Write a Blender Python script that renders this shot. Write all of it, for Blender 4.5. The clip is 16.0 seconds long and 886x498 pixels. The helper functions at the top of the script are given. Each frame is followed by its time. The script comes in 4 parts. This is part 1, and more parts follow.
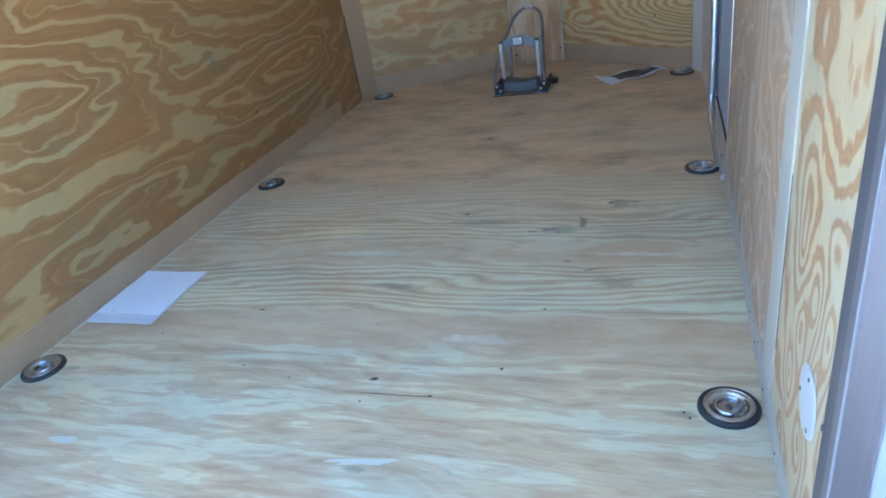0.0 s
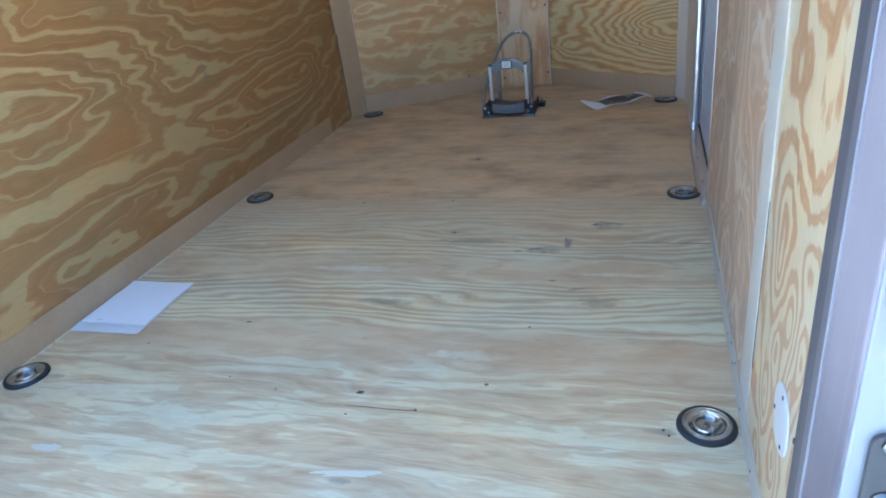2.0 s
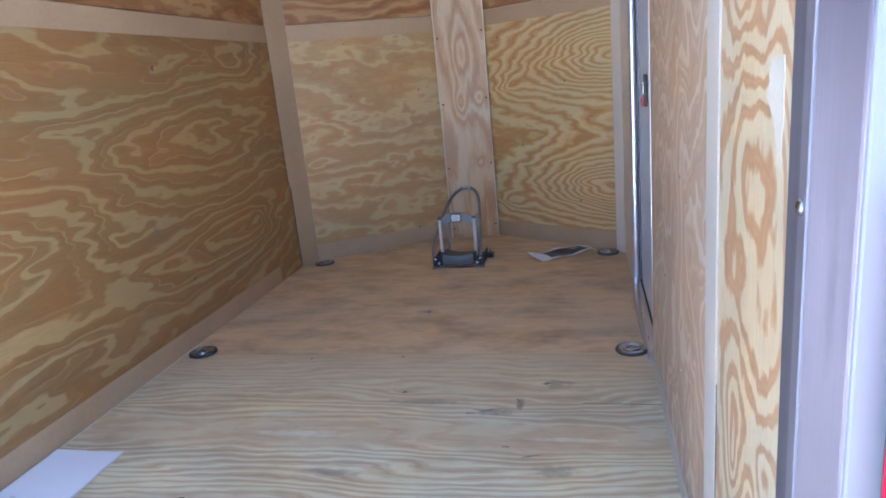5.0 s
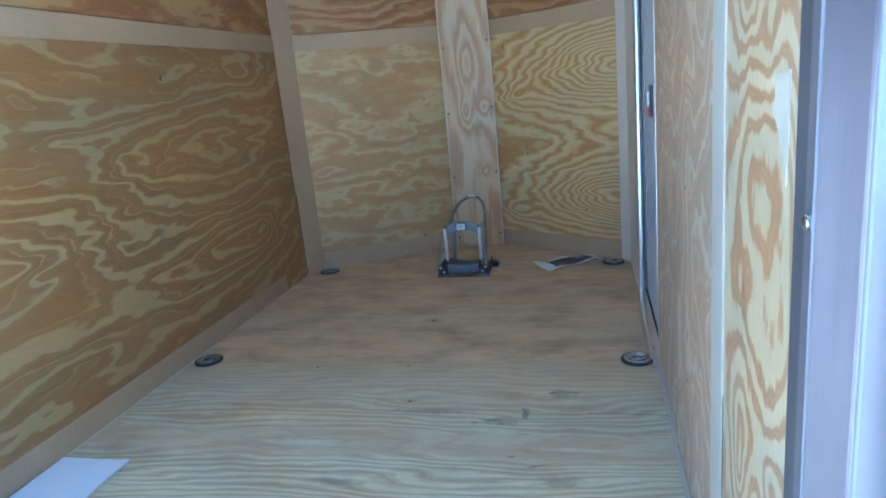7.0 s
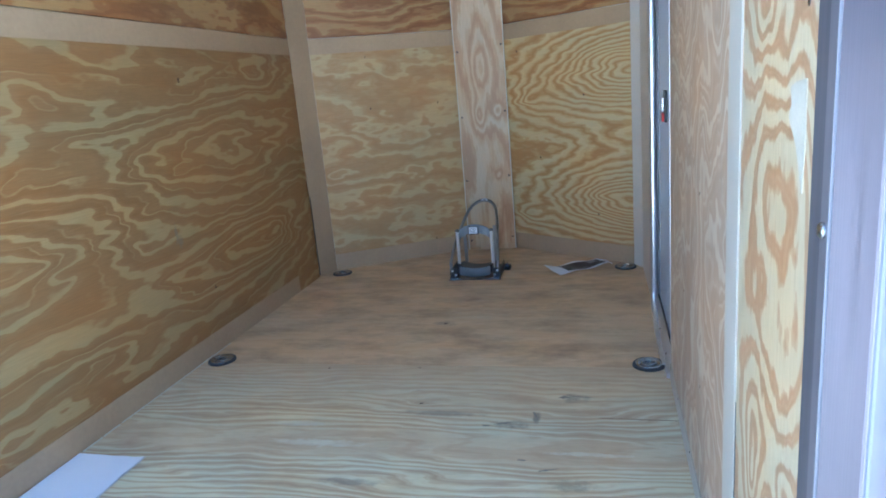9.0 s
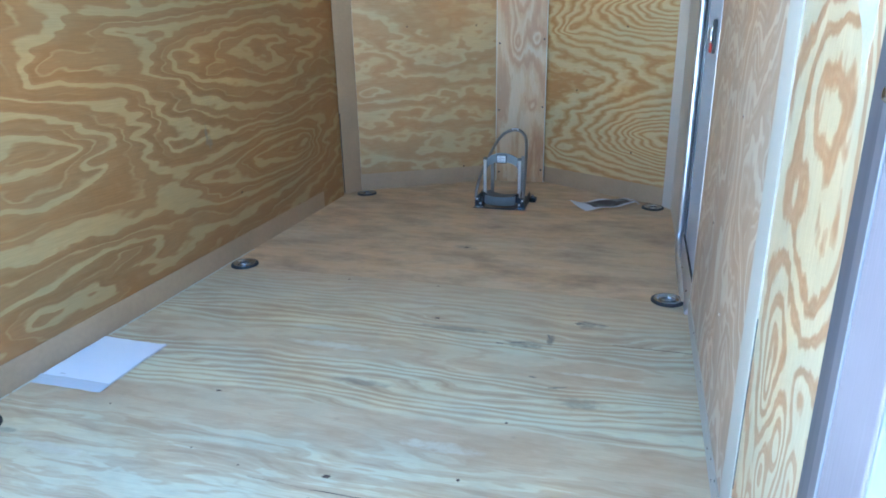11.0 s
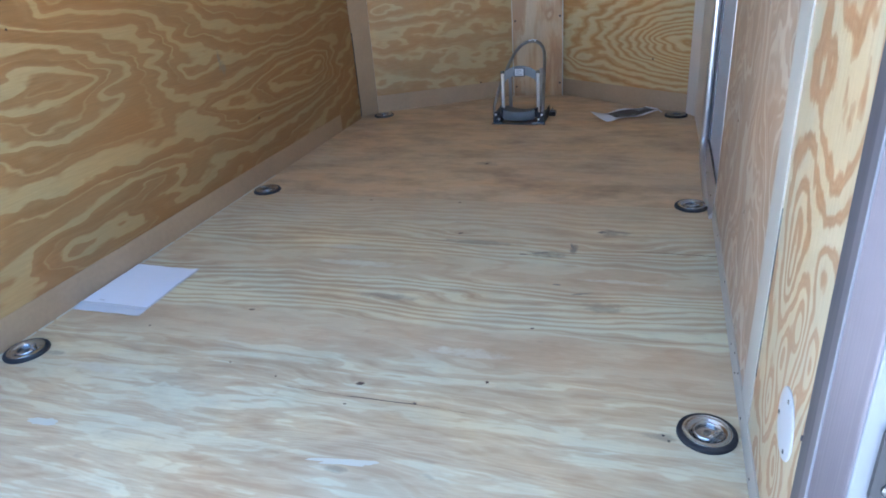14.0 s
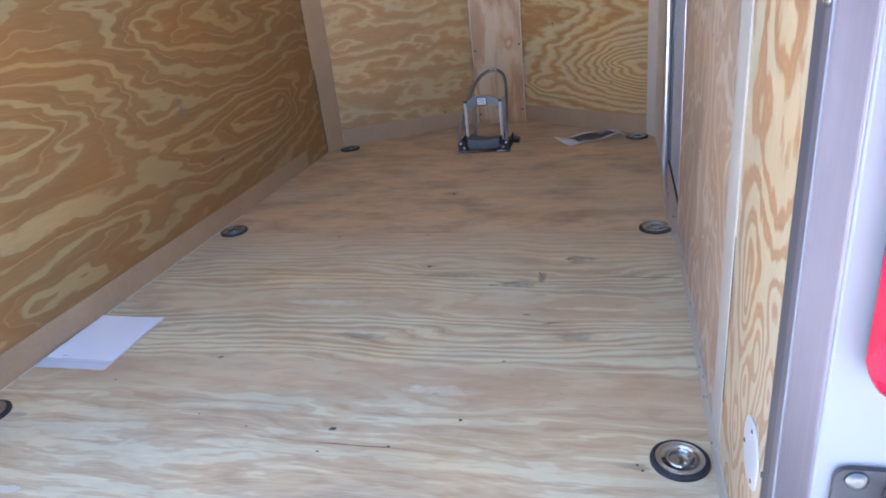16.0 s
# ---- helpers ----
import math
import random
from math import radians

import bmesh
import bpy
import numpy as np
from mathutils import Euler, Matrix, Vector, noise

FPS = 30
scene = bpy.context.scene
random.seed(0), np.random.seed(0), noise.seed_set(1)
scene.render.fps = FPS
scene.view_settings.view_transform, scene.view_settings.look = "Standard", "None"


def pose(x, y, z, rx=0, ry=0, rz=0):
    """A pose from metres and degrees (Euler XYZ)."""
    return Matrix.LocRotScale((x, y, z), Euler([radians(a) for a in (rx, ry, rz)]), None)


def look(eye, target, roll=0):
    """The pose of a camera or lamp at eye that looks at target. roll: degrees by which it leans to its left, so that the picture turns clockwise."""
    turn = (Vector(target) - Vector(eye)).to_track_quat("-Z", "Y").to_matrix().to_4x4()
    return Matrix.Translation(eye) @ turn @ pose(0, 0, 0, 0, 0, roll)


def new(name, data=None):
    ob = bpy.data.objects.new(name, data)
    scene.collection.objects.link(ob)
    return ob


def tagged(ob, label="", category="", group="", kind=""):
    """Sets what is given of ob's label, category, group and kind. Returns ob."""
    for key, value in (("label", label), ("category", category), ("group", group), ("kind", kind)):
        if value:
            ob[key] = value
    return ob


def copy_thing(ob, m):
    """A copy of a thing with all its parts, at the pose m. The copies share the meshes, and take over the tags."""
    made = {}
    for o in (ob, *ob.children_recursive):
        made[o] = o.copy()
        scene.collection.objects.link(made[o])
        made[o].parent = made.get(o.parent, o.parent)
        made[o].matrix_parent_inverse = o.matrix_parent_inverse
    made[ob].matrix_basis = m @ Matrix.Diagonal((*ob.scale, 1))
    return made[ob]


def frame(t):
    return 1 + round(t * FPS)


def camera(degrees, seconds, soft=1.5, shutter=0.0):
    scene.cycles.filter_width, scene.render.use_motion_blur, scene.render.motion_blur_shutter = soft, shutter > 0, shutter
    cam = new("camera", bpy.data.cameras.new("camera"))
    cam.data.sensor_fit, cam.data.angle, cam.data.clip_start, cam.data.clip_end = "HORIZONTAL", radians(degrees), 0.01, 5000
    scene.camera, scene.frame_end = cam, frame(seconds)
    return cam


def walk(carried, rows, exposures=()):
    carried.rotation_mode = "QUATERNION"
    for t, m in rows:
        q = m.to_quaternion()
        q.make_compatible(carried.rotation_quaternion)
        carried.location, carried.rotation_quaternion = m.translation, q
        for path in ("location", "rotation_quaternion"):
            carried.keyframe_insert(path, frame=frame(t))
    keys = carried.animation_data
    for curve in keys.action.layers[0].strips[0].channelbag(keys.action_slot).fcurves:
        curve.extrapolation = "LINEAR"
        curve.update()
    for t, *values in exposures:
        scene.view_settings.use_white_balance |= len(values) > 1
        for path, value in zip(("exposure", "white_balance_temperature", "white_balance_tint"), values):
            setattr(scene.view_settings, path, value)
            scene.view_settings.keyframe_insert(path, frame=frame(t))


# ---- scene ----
cam = camera(68.2, 16.0, 1.8)
# seconds, x, y, z, pitch, roll, yaw
PATH = [
    (0.0, 1.5545, -0.9737, 0.8869, -27.738, 8.792, 15.826),
    (0.5, 1.5540, -0.9820, 0.9010, -26.020, 9.019, 15.796),
    (1.0, 1.5491, -1.0137, 0.9058, -26.645, 7.398, 16.171),
    (1.5, 1.5487, -1.0058, 0.8942, -26.581, 7.135, 16.189),
    (2.0, 1.5517, -1.0034, 0.8982, -26.207, 6.871, 15.134),
    (2.5, 1.5502, -1.0053, 0.9025, -26.164, 7.051, 14.798),
    (3.0, 1.5464, -1.0054, 0.9065, -25.274, 6.717, 14.653),
    (3.5, 1.5543, -0.9799, 0.9397, -19.158, 6.817, 12.048),
    (4.0, 1.5532, -0.9658, 0.9640, -15.336, 6.262, 11.645),
    (4.5, 1.5486, -0.9812, 0.9670, -14.995, 5.929, 11.555),
    (5.0, 1.5521, -0.9693, 0.9631, -14.826, 5.402, 11.106),
    (5.2, 1.5539, -0.9667, 0.9651, -14.249, 5.572, 11.050),
    (7.3, 1.5499, -0.9783, 0.9705, -14.082, 5.396, 11.587),
    (7.5, 1.5511, -0.9821, 0.9734, -14.117, 5.724, 11.617),
    (8.0, 1.5453, -0.9828, 0.9748, -13.379, 5.214, 12.013),
    (10.3, 1.5476, -0.9935, 0.9442, -17.724, 4.342, 14.299),
    (10.5, 1.5370, -0.9959, 0.9202, -20.031, 2.452, 14.891),
    (11.0, 1.5335, -1.0026, 0.9018, -18.842, 1.072, 15.664),
    (11.5, 1.5484, -0.9995, 0.9037, -18.102, 1.878, 14.559),
    (12.0, 1.5579, -0.9904, 0.9237, -23.901, 4.227, 14.572),
    (12.5, 1.5310, -1.0302, 0.8579, -22.763, 1.606, 16.432),
    (13.0, 1.5319, -1.0301, 0.8708, -24.768, 4.156, 17.591),
    (13.5, 1.5371, -1.0255, 0.8662, -25.074, 3.172, 16.736),
    (14.0, 1.5371, -1.0225, 0.8725, -25.264, 4.111, 16.484),
    (14.5, 1.5376, -1.0196, 0.8695, -25.687, 3.632, 16.561),
    (15.0, 1.5345, -1.0180, 0.8748, -26.406, 4.003, 15.930),
    (15.5, 1.5383, -1.0151, 0.8785, -25.702, 4.288, 15.468),
    (16.0, 1.5591, -1.0045, 0.8999, -23.456, 5.970, 13.340),
]
# seconds, stops, kelvin, tint
EXPOSURES = [
    (0.0, 2.97, 4290.0, -2.0), (1.0, 3.05, 4670.0, 9.0), (1.5, 3.02, 4680.0, 7.0), (2.0, 2.98, 4480.0, 0.0), (2.5, 3.00, 4720.0, 8.0), (3.0, 3.00, 4850.0, 12.0), (3.5, 3.23, 4550.0, 1.0), (4.0, 2.95, 4570.0, -2.0), (4.5, 2.97, 4820.0, 14.0),
    (5.0, 3.00, 4740.0, 12.0), (7.5, 2.85, 4020.0, -7.0), (8.0, 2.85, 4120.0, -5.0), (10.5, 3.30, 4440.0, 1.0), (11.0, 3.29, 4190.0, -5.0), (11.5, 3.27, 4280.0, -5.0),
    (12.0, 3.23, 4690.0, 13.0), (12.5, 3.13, 4550.0, 8.0), (13.0, 2.95, 4400.0, -2.0), (14.0, 2.99, 4640.0, 4.0), (15.0, 2.95, 4550.0, 1.0), (15.5, 3.00, 4780.0, 10.0), (16.0, 3.02, 4940.0, 13.0),
]
walk(cam, [(t, pose(x, y, z, 90 + p, r, w)) for t, x, y, z, p, r, w in PATH], EXPOSURES)

# ---- light ----
SUN_UP, SUN_TURN = 55.0, 318.0      # elevation; compass turn of the sun (0 is +y, clockwise)
world = bpy.data.worlds.new("sky")
scene.world = world
world.use_nodes = True
wn = world.node_tree.nodes
sky = wn.new("ShaderNodeTexSky")
sky.sky_type = 'NISHITA'
sky.sun_disc = False
sky.sun_elevation = radians(SUN_UP)
sky.sun_rotation = radians(SUN_TURN)
sky.dust_density = 8.0
wn["Background"].inputs["Strength"].default_value = 0.15
world.node_tree.links.new(sky.outputs["Color"], wn["Background"].inputs["Color"])
sun_data = bpy.data.lights.new("sun", 'SUN')
sun_data.energy = 3.5
sun_data.angle = radians(1.0)
sun_data.color = (1.0, 0.95, 0.88)
sun = new("sun", sun_data)
a, e = radians(SUN_TURN), radians(SUN_UP)
to_sun = Vector((math.sin(a) * math.cos(e), math.cos(a) * math.cos(e), math.sin(e)))
sun.matrix_world = look(to_sun * 20, (0, 0, 0))


# ---- materials ----
class Nodes:
    """Short hand for building a material's node tree."""

    def __init__(self, name):
        self.mat = bpy.data.materials.new(name)
        self.mat.use_nodes = True
        self.tree = self.mat.node_tree
        self.bsdf = self.tree.nodes["Principled BSDF"]

    def put(self, socket, value):
        if isinstance(value, bpy.types.NodeSocket):
            self.tree.links.new(value, socket)
        else:
            socket.default_value = value

    def coords(self):
        return self.tree.nodes.new("ShaderNodeTexCoord").outputs["Object"]

    def mapped(self, vec, scale, shift=(0, 0, 0)):
        n = self.tree.nodes.new("ShaderNodeMapping")
        n.inputs["Scale"].default_value = scale
        n.inputs["Location"].default_value = shift
        self.put(n.inputs["Vector"], vec)
        return n.outputs[0]

    def noise(self, vec, scale=1.0, detail=2.0, rough=0.5, distort=0.0):
        n = self.tree.nodes.new("ShaderNodeTexNoise")
        self.put(n.inputs["Vector"], vec)
        n.inputs["Scale"].default_value = scale
        n.inputs["Detail"].default_value = detail
        n.inputs["Roughness"].default_value = rough
        n.inputs["Distortion"].default_value = distort
        return n.outputs["Fac"]

    def math(self, op, a, b=0.0, c=0.0):
        n = self.tree.nodes.new("ShaderNodeMath")
        n.operation = op
        for s, v in zip(n.inputs, (a, b, c)):
            self.put(s, v)
        return n.outputs[0]

    def ramp(self, fac, stops):
        n = self.tree.nodes.new("ShaderNodeValToRGB")
        while len(n.color_ramp.elements) < len(stops):
            n.color_ramp.elements.new(0.5)
        for el, (pos, col) in zip(n.color_ramp.elements, stops):
            el.position = pos
            el.color = (*col, 1) if len(col) == 3 else col
        self.put(n.inputs["Fac"], fac)
        return n.outputs["Color"]

    def grey(self, fac, lo, hi, a=0.0, b=1.0):
        n = self.tree.nodes.new("ShaderNodeMapRange")
        for s, v in zip(n.inputs, (fac, lo, hi, a, b)):
            self.put(s, v)
        return n.outputs[0]

    def mix(self, fac, a, b, kind='MIX'):
        n = self.tree.nodes.new("ShaderNodeMix")
        n.data_type = 'RGBA'
        n.blend_type = kind
        self.put(n.inputs[0], fac)
        for s, v in ((n.inputs[6], a), (n.inputs[7], b)):
            self.put(s, (*v, 1) if isinstance(v, tuple) and len(v) == 3 else v)
        return n.outputs[2]

    def bump(self, height, strength=0.2, distance=0.002):
        n = self.tree.nodes.new("ShaderNodeBump")
        n.inputs["Strength"].default_value = strength
        n.inputs["Distance"].default_value = distance
        self.put(n.inputs["Height"], height)
        self.put(self.bsdf.inputs["Normal"], n.outputs[0])

    def done(self, colour, rough=0.5, metal=0.0):
        if isinstance(colour, tuple) and len(colour) == 3:
            colour = (*colour, 1)
        self.put(self.bsdf.inputs["Base Color"], colour)
        self.put(self.bsdf.inputs["Roughness"], rough)
        self.put(self.bsdf.inputs["Metallic"], metal)
        return self.mat


def plywood(name, pale, mid, dark, along=0, seed=0.0, rings=7.0, slope=0.0, stretch=(0.8, 2.4), jag=0.3, saw=(7.0, 9.0), cut=(0.1, 0.5, 0.68, 0.9),
            knots=(), rough=0.42, dirt=0.0, blotch=0.4, fibres=0.3, patch=(1.6, 3.0), streak=(), warp=0.0, wob=0.0, ragged_by=0.35, tilt=0.0, zones=(), tones=(), pales=(), stains=(), crisp=0.5, teeth_by=2.0, base=0.0, faint=0.32, over=3.0, spread=1.0):
    """Rotary-cut veneer: the growth rings show as contour lines of a slow field, drawn out along the grain.
    along: 0 grain on local x over x-z, 1 grain on local z over x-z, 2 grain on local x over x-y.
    knots: (x, other axis, half sizes, rings) in the panel's own axes; zones: (across the grain, rings so far);
    streak: (across the grain, share of broken streaks); tones: (across the grain, share of the pink plain wood); pales, stains: (x, other axis, half sizes)."""
    n = Nodes(name)
    sep = n.tree.nodes.new("ShaderNodeSeparateXYZ")
    n.put(sep.inputs[0], n.coords())
    px, py = sep.outputs[0], sep.outputs[1 if along == 2 else 2]
    u, v = (py, px) if along == 1 else (px, py)

    def plane(a_, b_):
        com = n.tree.nodes.new("ShaderNodeCombineXYZ")
        n.put(com.inputs[0], a_)
        n.put(com.inputs[1], b_)
        return com.outputs[0]

    flat = plane(u, v)
    if warp:
        teeth = n.noise(n.mapped(flat, (3.0, 15.0, 1), (seed, seed, 6.0)), 1.0, 1.4, 0.5)
        shift = n.math('MULTIPLY', n.math('SUBTRACT', teeth, 0.5), 2.0 * warp)
        moved = plane(n.math('ADD', u, shift), v)
        if along == 1:
            py = n.math('ADD', py, shift)
        else:
            px = n.math('ADD', px, shift)
    else:
        moved = flat
    slow = n.noise(n.mapped(moved, (stretch[0], stretch[1], 1), (seed * 3.7, seed * 1.3, seed)), 1.0, 0.6, 0.3)
    jags = n.noise(n.mapped(flat, (saw[0], saw[1], 1), (seed, 2.1 * seed, 3.0)), 1.0, teeth_by, 0.55)
    fine = n.noise(n.mapped(flat, (22.0, 60.0, 1), (seed, 0, 7.0)), 1.0, 2.5, 0.6)
    field = n.math('ADD', n.math('MULTIPLY', slow, rings), n.math('MULTIPLY', jags, jag * 2.0))
    field = n.math('ADD', field, n.math('MULTIPLY', fine, ragged_by))
    field = n.math('ADD', field, n.math('MULTIPLY', n.math('SUBTRACT', v, n.math('MULTIPLY', u, tilt)), slope))
    field = n.math('ADD', field, base + 20.0)
    swayed = n.math('ADD', v, n.math('MULTIPLY', n.math('SUBTRACT', n.noise(n.mapped(flat, (1.3, 3.0, 1), (seed, 5.0, 2.0)), 1.0, 2.0, 0.5), 0.5), 0.12))
    if zones:
        v0, v1, top = zones[0][0], zones[-1][0], zones[-1][1]
        turns = n.ramp(n.grey(swayed, v0, v1), [((a_ - v0) / (v1 - v0), (k_ / top,) * 3) for a_, k_ in zones])
        field = n.math('ADD', field, n.math('MULTIPLY', turns, top))
    for kx, ky, sx, sy, amp in knots:
        dx = n.math('DIVIDE', n.math('SUBTRACT', px, kx), sx)
        dy = n.math('DIVIDE', n.math('SUBTRACT', py, ky), sy)
        d2 = n.math('ADD', n.math('MULTIPLY', dx, dx), n.math('MULTIPLY', dy, dy))
        field = n.math('ADD', field, n.math('DIVIDE', amp, n.math('ADD', 1.0, d2)))
    ring = n.math('FRACT', field)
    tri = n.math('MINIMUM', n.math('DIVIDE', ring, crisp), n.math('DIVIDE', n.math('SUBTRACT', 1.0, ring), 1.0 - crisp))
    if wob:
        width = n.noise(n.mapped(flat, (2.6, 7.0, 1), (seed + 1, 2.0, 5.0)), 1.0, 2.0, 0.5)
        tri = n.math('ADD', tri, n.math('MULTIPLY', n.math('SUBTRACT', width, 0.5), 2.0 * wob))
    if streak:
        isles = n.noise(n.mapped(flat, (3.8, 22.0, 1), (seed + 2, seed, 4.0)), 1.0, 3.0, 0.55, 0.45)
        broad = n.noise(n.mapped(flat, (0.9, 6.5, 1), (seed + 5, seed, 8.0)), 1.0, 2.0, 0.5, 0.3)
        isles = n.math('ADD', n.math('MULTIPLY', isles, 0.7), n.math('MULTIPLY', broad, 0.3))
        isles = n.grey(isles, 0.43, 0.57)
        nest = n.noise(n.mapped(flat, (2.0, 10.0, 1), (seed + 7, seed, 2.0)), 1.0, 2.0, 0.5, 0.2)
        nest = n.math('FRACT', n.math('ADD', n.math('MULTIPLY', nest, 8.0), n.math('MULTIPLY', fine, 0.5)))
        nest = n.math('ABSOLUTE', n.math('SUBTRACT', n.math('MULTIPLY', nest, 2.0), 1.0))
        isles = n.math('ADD', n.math('MULTIPLY', isles, 0.62), n.math('MULTIPLY', nest, 0.38))
        v0, v1 = streak[0][0], streak[-1][0]
        share = n.ramp(n.grey(swayed, v0, v1), [((a_ - v0) / (v1 - v0), (k_,) * 3) for a_, k_ in streak])
        tri = n.math('ADD', n.math('MULTIPLY', tri, n.math('SUBTRACT', 1.0, share)), n.math('MULTIPLY', isles, share))
    col = n.ramp(tri, [(cut[0], dark), (cut[1], mid), (cut[2], mid), (cut[3], pale)])
    minor = n.math('ABSOLUTE', n.math('SUBTRACT', n.math('MULTIPLY', n.math('FRACT', n.math('MULTIPLY', n.math('SUBTRACT', field, crisp), over)), 2.0), 1.0))
    veil = n.noise(n.mapped(flat, (2.2, 9.0, 1), (seed + 3, 1.0, 2.0)), 1.0, 3.0, 0.6, 0.4)
    col = n.mix(n.math('MULTIPLY', n.grey(minor, 0.98 - 0.5 * spread, 0.98), n.grey(veil, 0.38, 0.62, 0.0, faint)), col, pale)
    col = n.mix(n.math('MULTIPLY', n.grey(minor, 0.5, 0.05), n.grey(veil, 0.62, 0.34, 0.0, faint)), col, dark)
    drift = n.noise(n.mapped(flat, (1.7, 3.4, 1), (seed + 6, 3.0, 4.0)), 1.0, 4.0, 0.6)
    col = n.mix(1.0, col, n.ramp(drift, [(0.32, (1.09, 0.99, 0.86)), (0.5, (1.0, 1.0, 1.0)), (0.68, (0.90, 0.98, 1.08))]), 'MULTIPLY')
    blot = n.noise(n.mapped(flat, (patch[0], patch[1], 1), (seed + 9, 0, 1)), 1.0, 3.0, 0.6)
    col = n.mix(n.grey(blot, 0.36, 0.72, 0.0, blotch), col, mid)
    if tones:
        v0, v1 = tones[0][0], tones[-1][0]
        share = n.ramp(n.grey(swayed, v0, v1), [((a_ - v0) / (v1 - v0), (k_,) * 3) for a_, k_ in tones])
        col = n.mix(share, col, (0.56, 0.41, 0.243))
    ragged = n.noise(n.mapped(flat, (30.0, 40.0, 1), (seed, 1.0, 9.0)), 1.0, 4.0, 0.65)
    for marks, paint, most in ((pales, (0.70, 0.66, 0.50), 0.75), (stains, (0.22, 0.19, 0.14), 0.6)):
        for kx, ky, sx, sy in marks:
            dx = n.math('DIVIDE', n.math('SUBTRACT', sep.outputs[0], kx), sx)
            dy = n.math('DIVIDE', n.math('SUBTRACT', sep.outputs[1 if along == 2 else 2], ky), sy)
            d2 = n.math('ADD', n.math('MULTIPLY', dx, dx), n.math('MULTIPLY', dy, dy))
            d2 = n.math('ADD', d2, n.math('MULTIPLY', ragged, 2.6))
            col = n.mix(n.grey(d2, 1.35, 2.2, most, 0.0), col, paint)
    fibre = n.noise(n.mapped(flat, (11.0, 240.0, 1), (0, seed, 2)), 1.0, 3.0, 0.65)
    col = n.mix(fibres, col, n.ramp(fibre, [(0.25, (0.60, 0.58, 0.55)), (0.75, (1.25, 1.24, 1.22))]), 'MULTIPLY')
    if dirt:
        grime = n.noise(n.mapped(flat, (3.4, 6.5, 1), (seed + 4, 0, 5)), 1.0, 5.0, 0.66)
        col = n.mix(n.grey(grime, 0.44, 0.74, 0.0, dirt), col, (0.30, 0.205, 0.118))
        fleck = n.noise(n.mapped(flat, (16, 30, 1), (seed, 3, 5)), 1.0, 2.0, 0.5)
        col = n.mix(n.grey(fleck, 0.68, 0.80, 0.0, 0.35), col, (0.20, 0.16, 0.13))
    n.bump(n.math('ADD', fibre, n.math('MULTIPLY', tri, 0.5)), 0.10, 0.0010)
    return n.done(col, n.grey(blot, 0.2, 0.8, rough - 0.06, rough + 0.12))


def painted(name, colour, rough=0.5, wear=0.12, scale=14.0, bump=0.05):
    n = Nodes(name)
    co = n.coords()
    big = n.noise(co, scale * 0.2, 3.0, 0.6)
    small = n.noise(co, scale * 6, 3.0, 0.6)
    lo, hi = tuple(c * (1 - wear) for c in colour), tuple(min(1, c * (1 + wear)) for c in colour)
    col = n.ramp(n.math('ADD', n.math('MULTIPLY', big, 0.7), n.math('MULTIPLY', small, 0.3)), [(0.3, lo), (0.7, hi)])
    n.bump(small, bump, 0.001)
    return n.done(col, n.grey(big, 0.3, 0.7, rough - 0.05, rough + 0.08))


def metal(name, colour, rough=0.3, brushed=None, wear=0.15, metallic=1.0, vary=1.0, brushing=0.0):
    n = Nodes(name)
    co = n.coords()
    if brushed:
        g = n.noise(n.mapped(co, brushed), 1.0, 3.0, 0.6)
    else:
        g = n.noise(co, 60.0, 3.0, 0.6)
    spots = n.noise(co, 9.0, 4.0, 0.65)
    lo, hi = tuple(c * (1 - wear) for c in colour), tuple(min(1, c * (1 + wear)) for c in colour)
    col = n.ramp(spots, [(0.3, lo), (0.7, hi)])
    if brushed:
        n.bump(g, 0.06, 0.0005)
    if brushing:
        way = n.tree.nodes.new("ShaderNodeTangent")
        way.direction_type = 'RADIAL'
        way.axis = 'Z'
        n.put(n.bsdf.inputs["Tangent"], way.outputs[0])
        n.bsdf.inputs["Anisotropic"].default_value = brushing
    return n.done(col, n.grey(g, 0.25, 0.75, rough - 0.08 * vary, rough + 0.1 * vary), metallic)


# swells and dips in the growth rings of the large side sheet
BROAD_RINGS = ((0.37, 0.600, 0.30, 0.120, 3.13), (1.58, 0.825, 0.45, 0.200, -3.49), (1.58, 0.375, 0.30, 0.120, 3.41), (0.70, 0.825, 0.30, 0.120, -0.48), (0.70, 0.375, 0.30, 0.120, 1.04), (1.36, 1.050, 0.30, 0.120, 1.66),
              (1.91, 0.375, 0.18, 0.070, 3.78), (1.25, 0.300, 0.18, 0.070, 1.01), (0.48, 0.150, 0.12, 0.045, -0.97), (1.91, 1.125, 0.18, 0.070, 2.32), (1.14, 0.750, 0.12, 0.045, -1.17), (0.70, 0.600, 0.12, 0.045, 0.70),
              (2.24, 0.525, 0.30, 0.120, 2.06), (0.92, 1.200, 0.18, 0.070, 0.85), (0.37, 0.450, 0.12, 0.045, 0.43), (1.14, 0.375, 0.12, 0.045, 1.10))
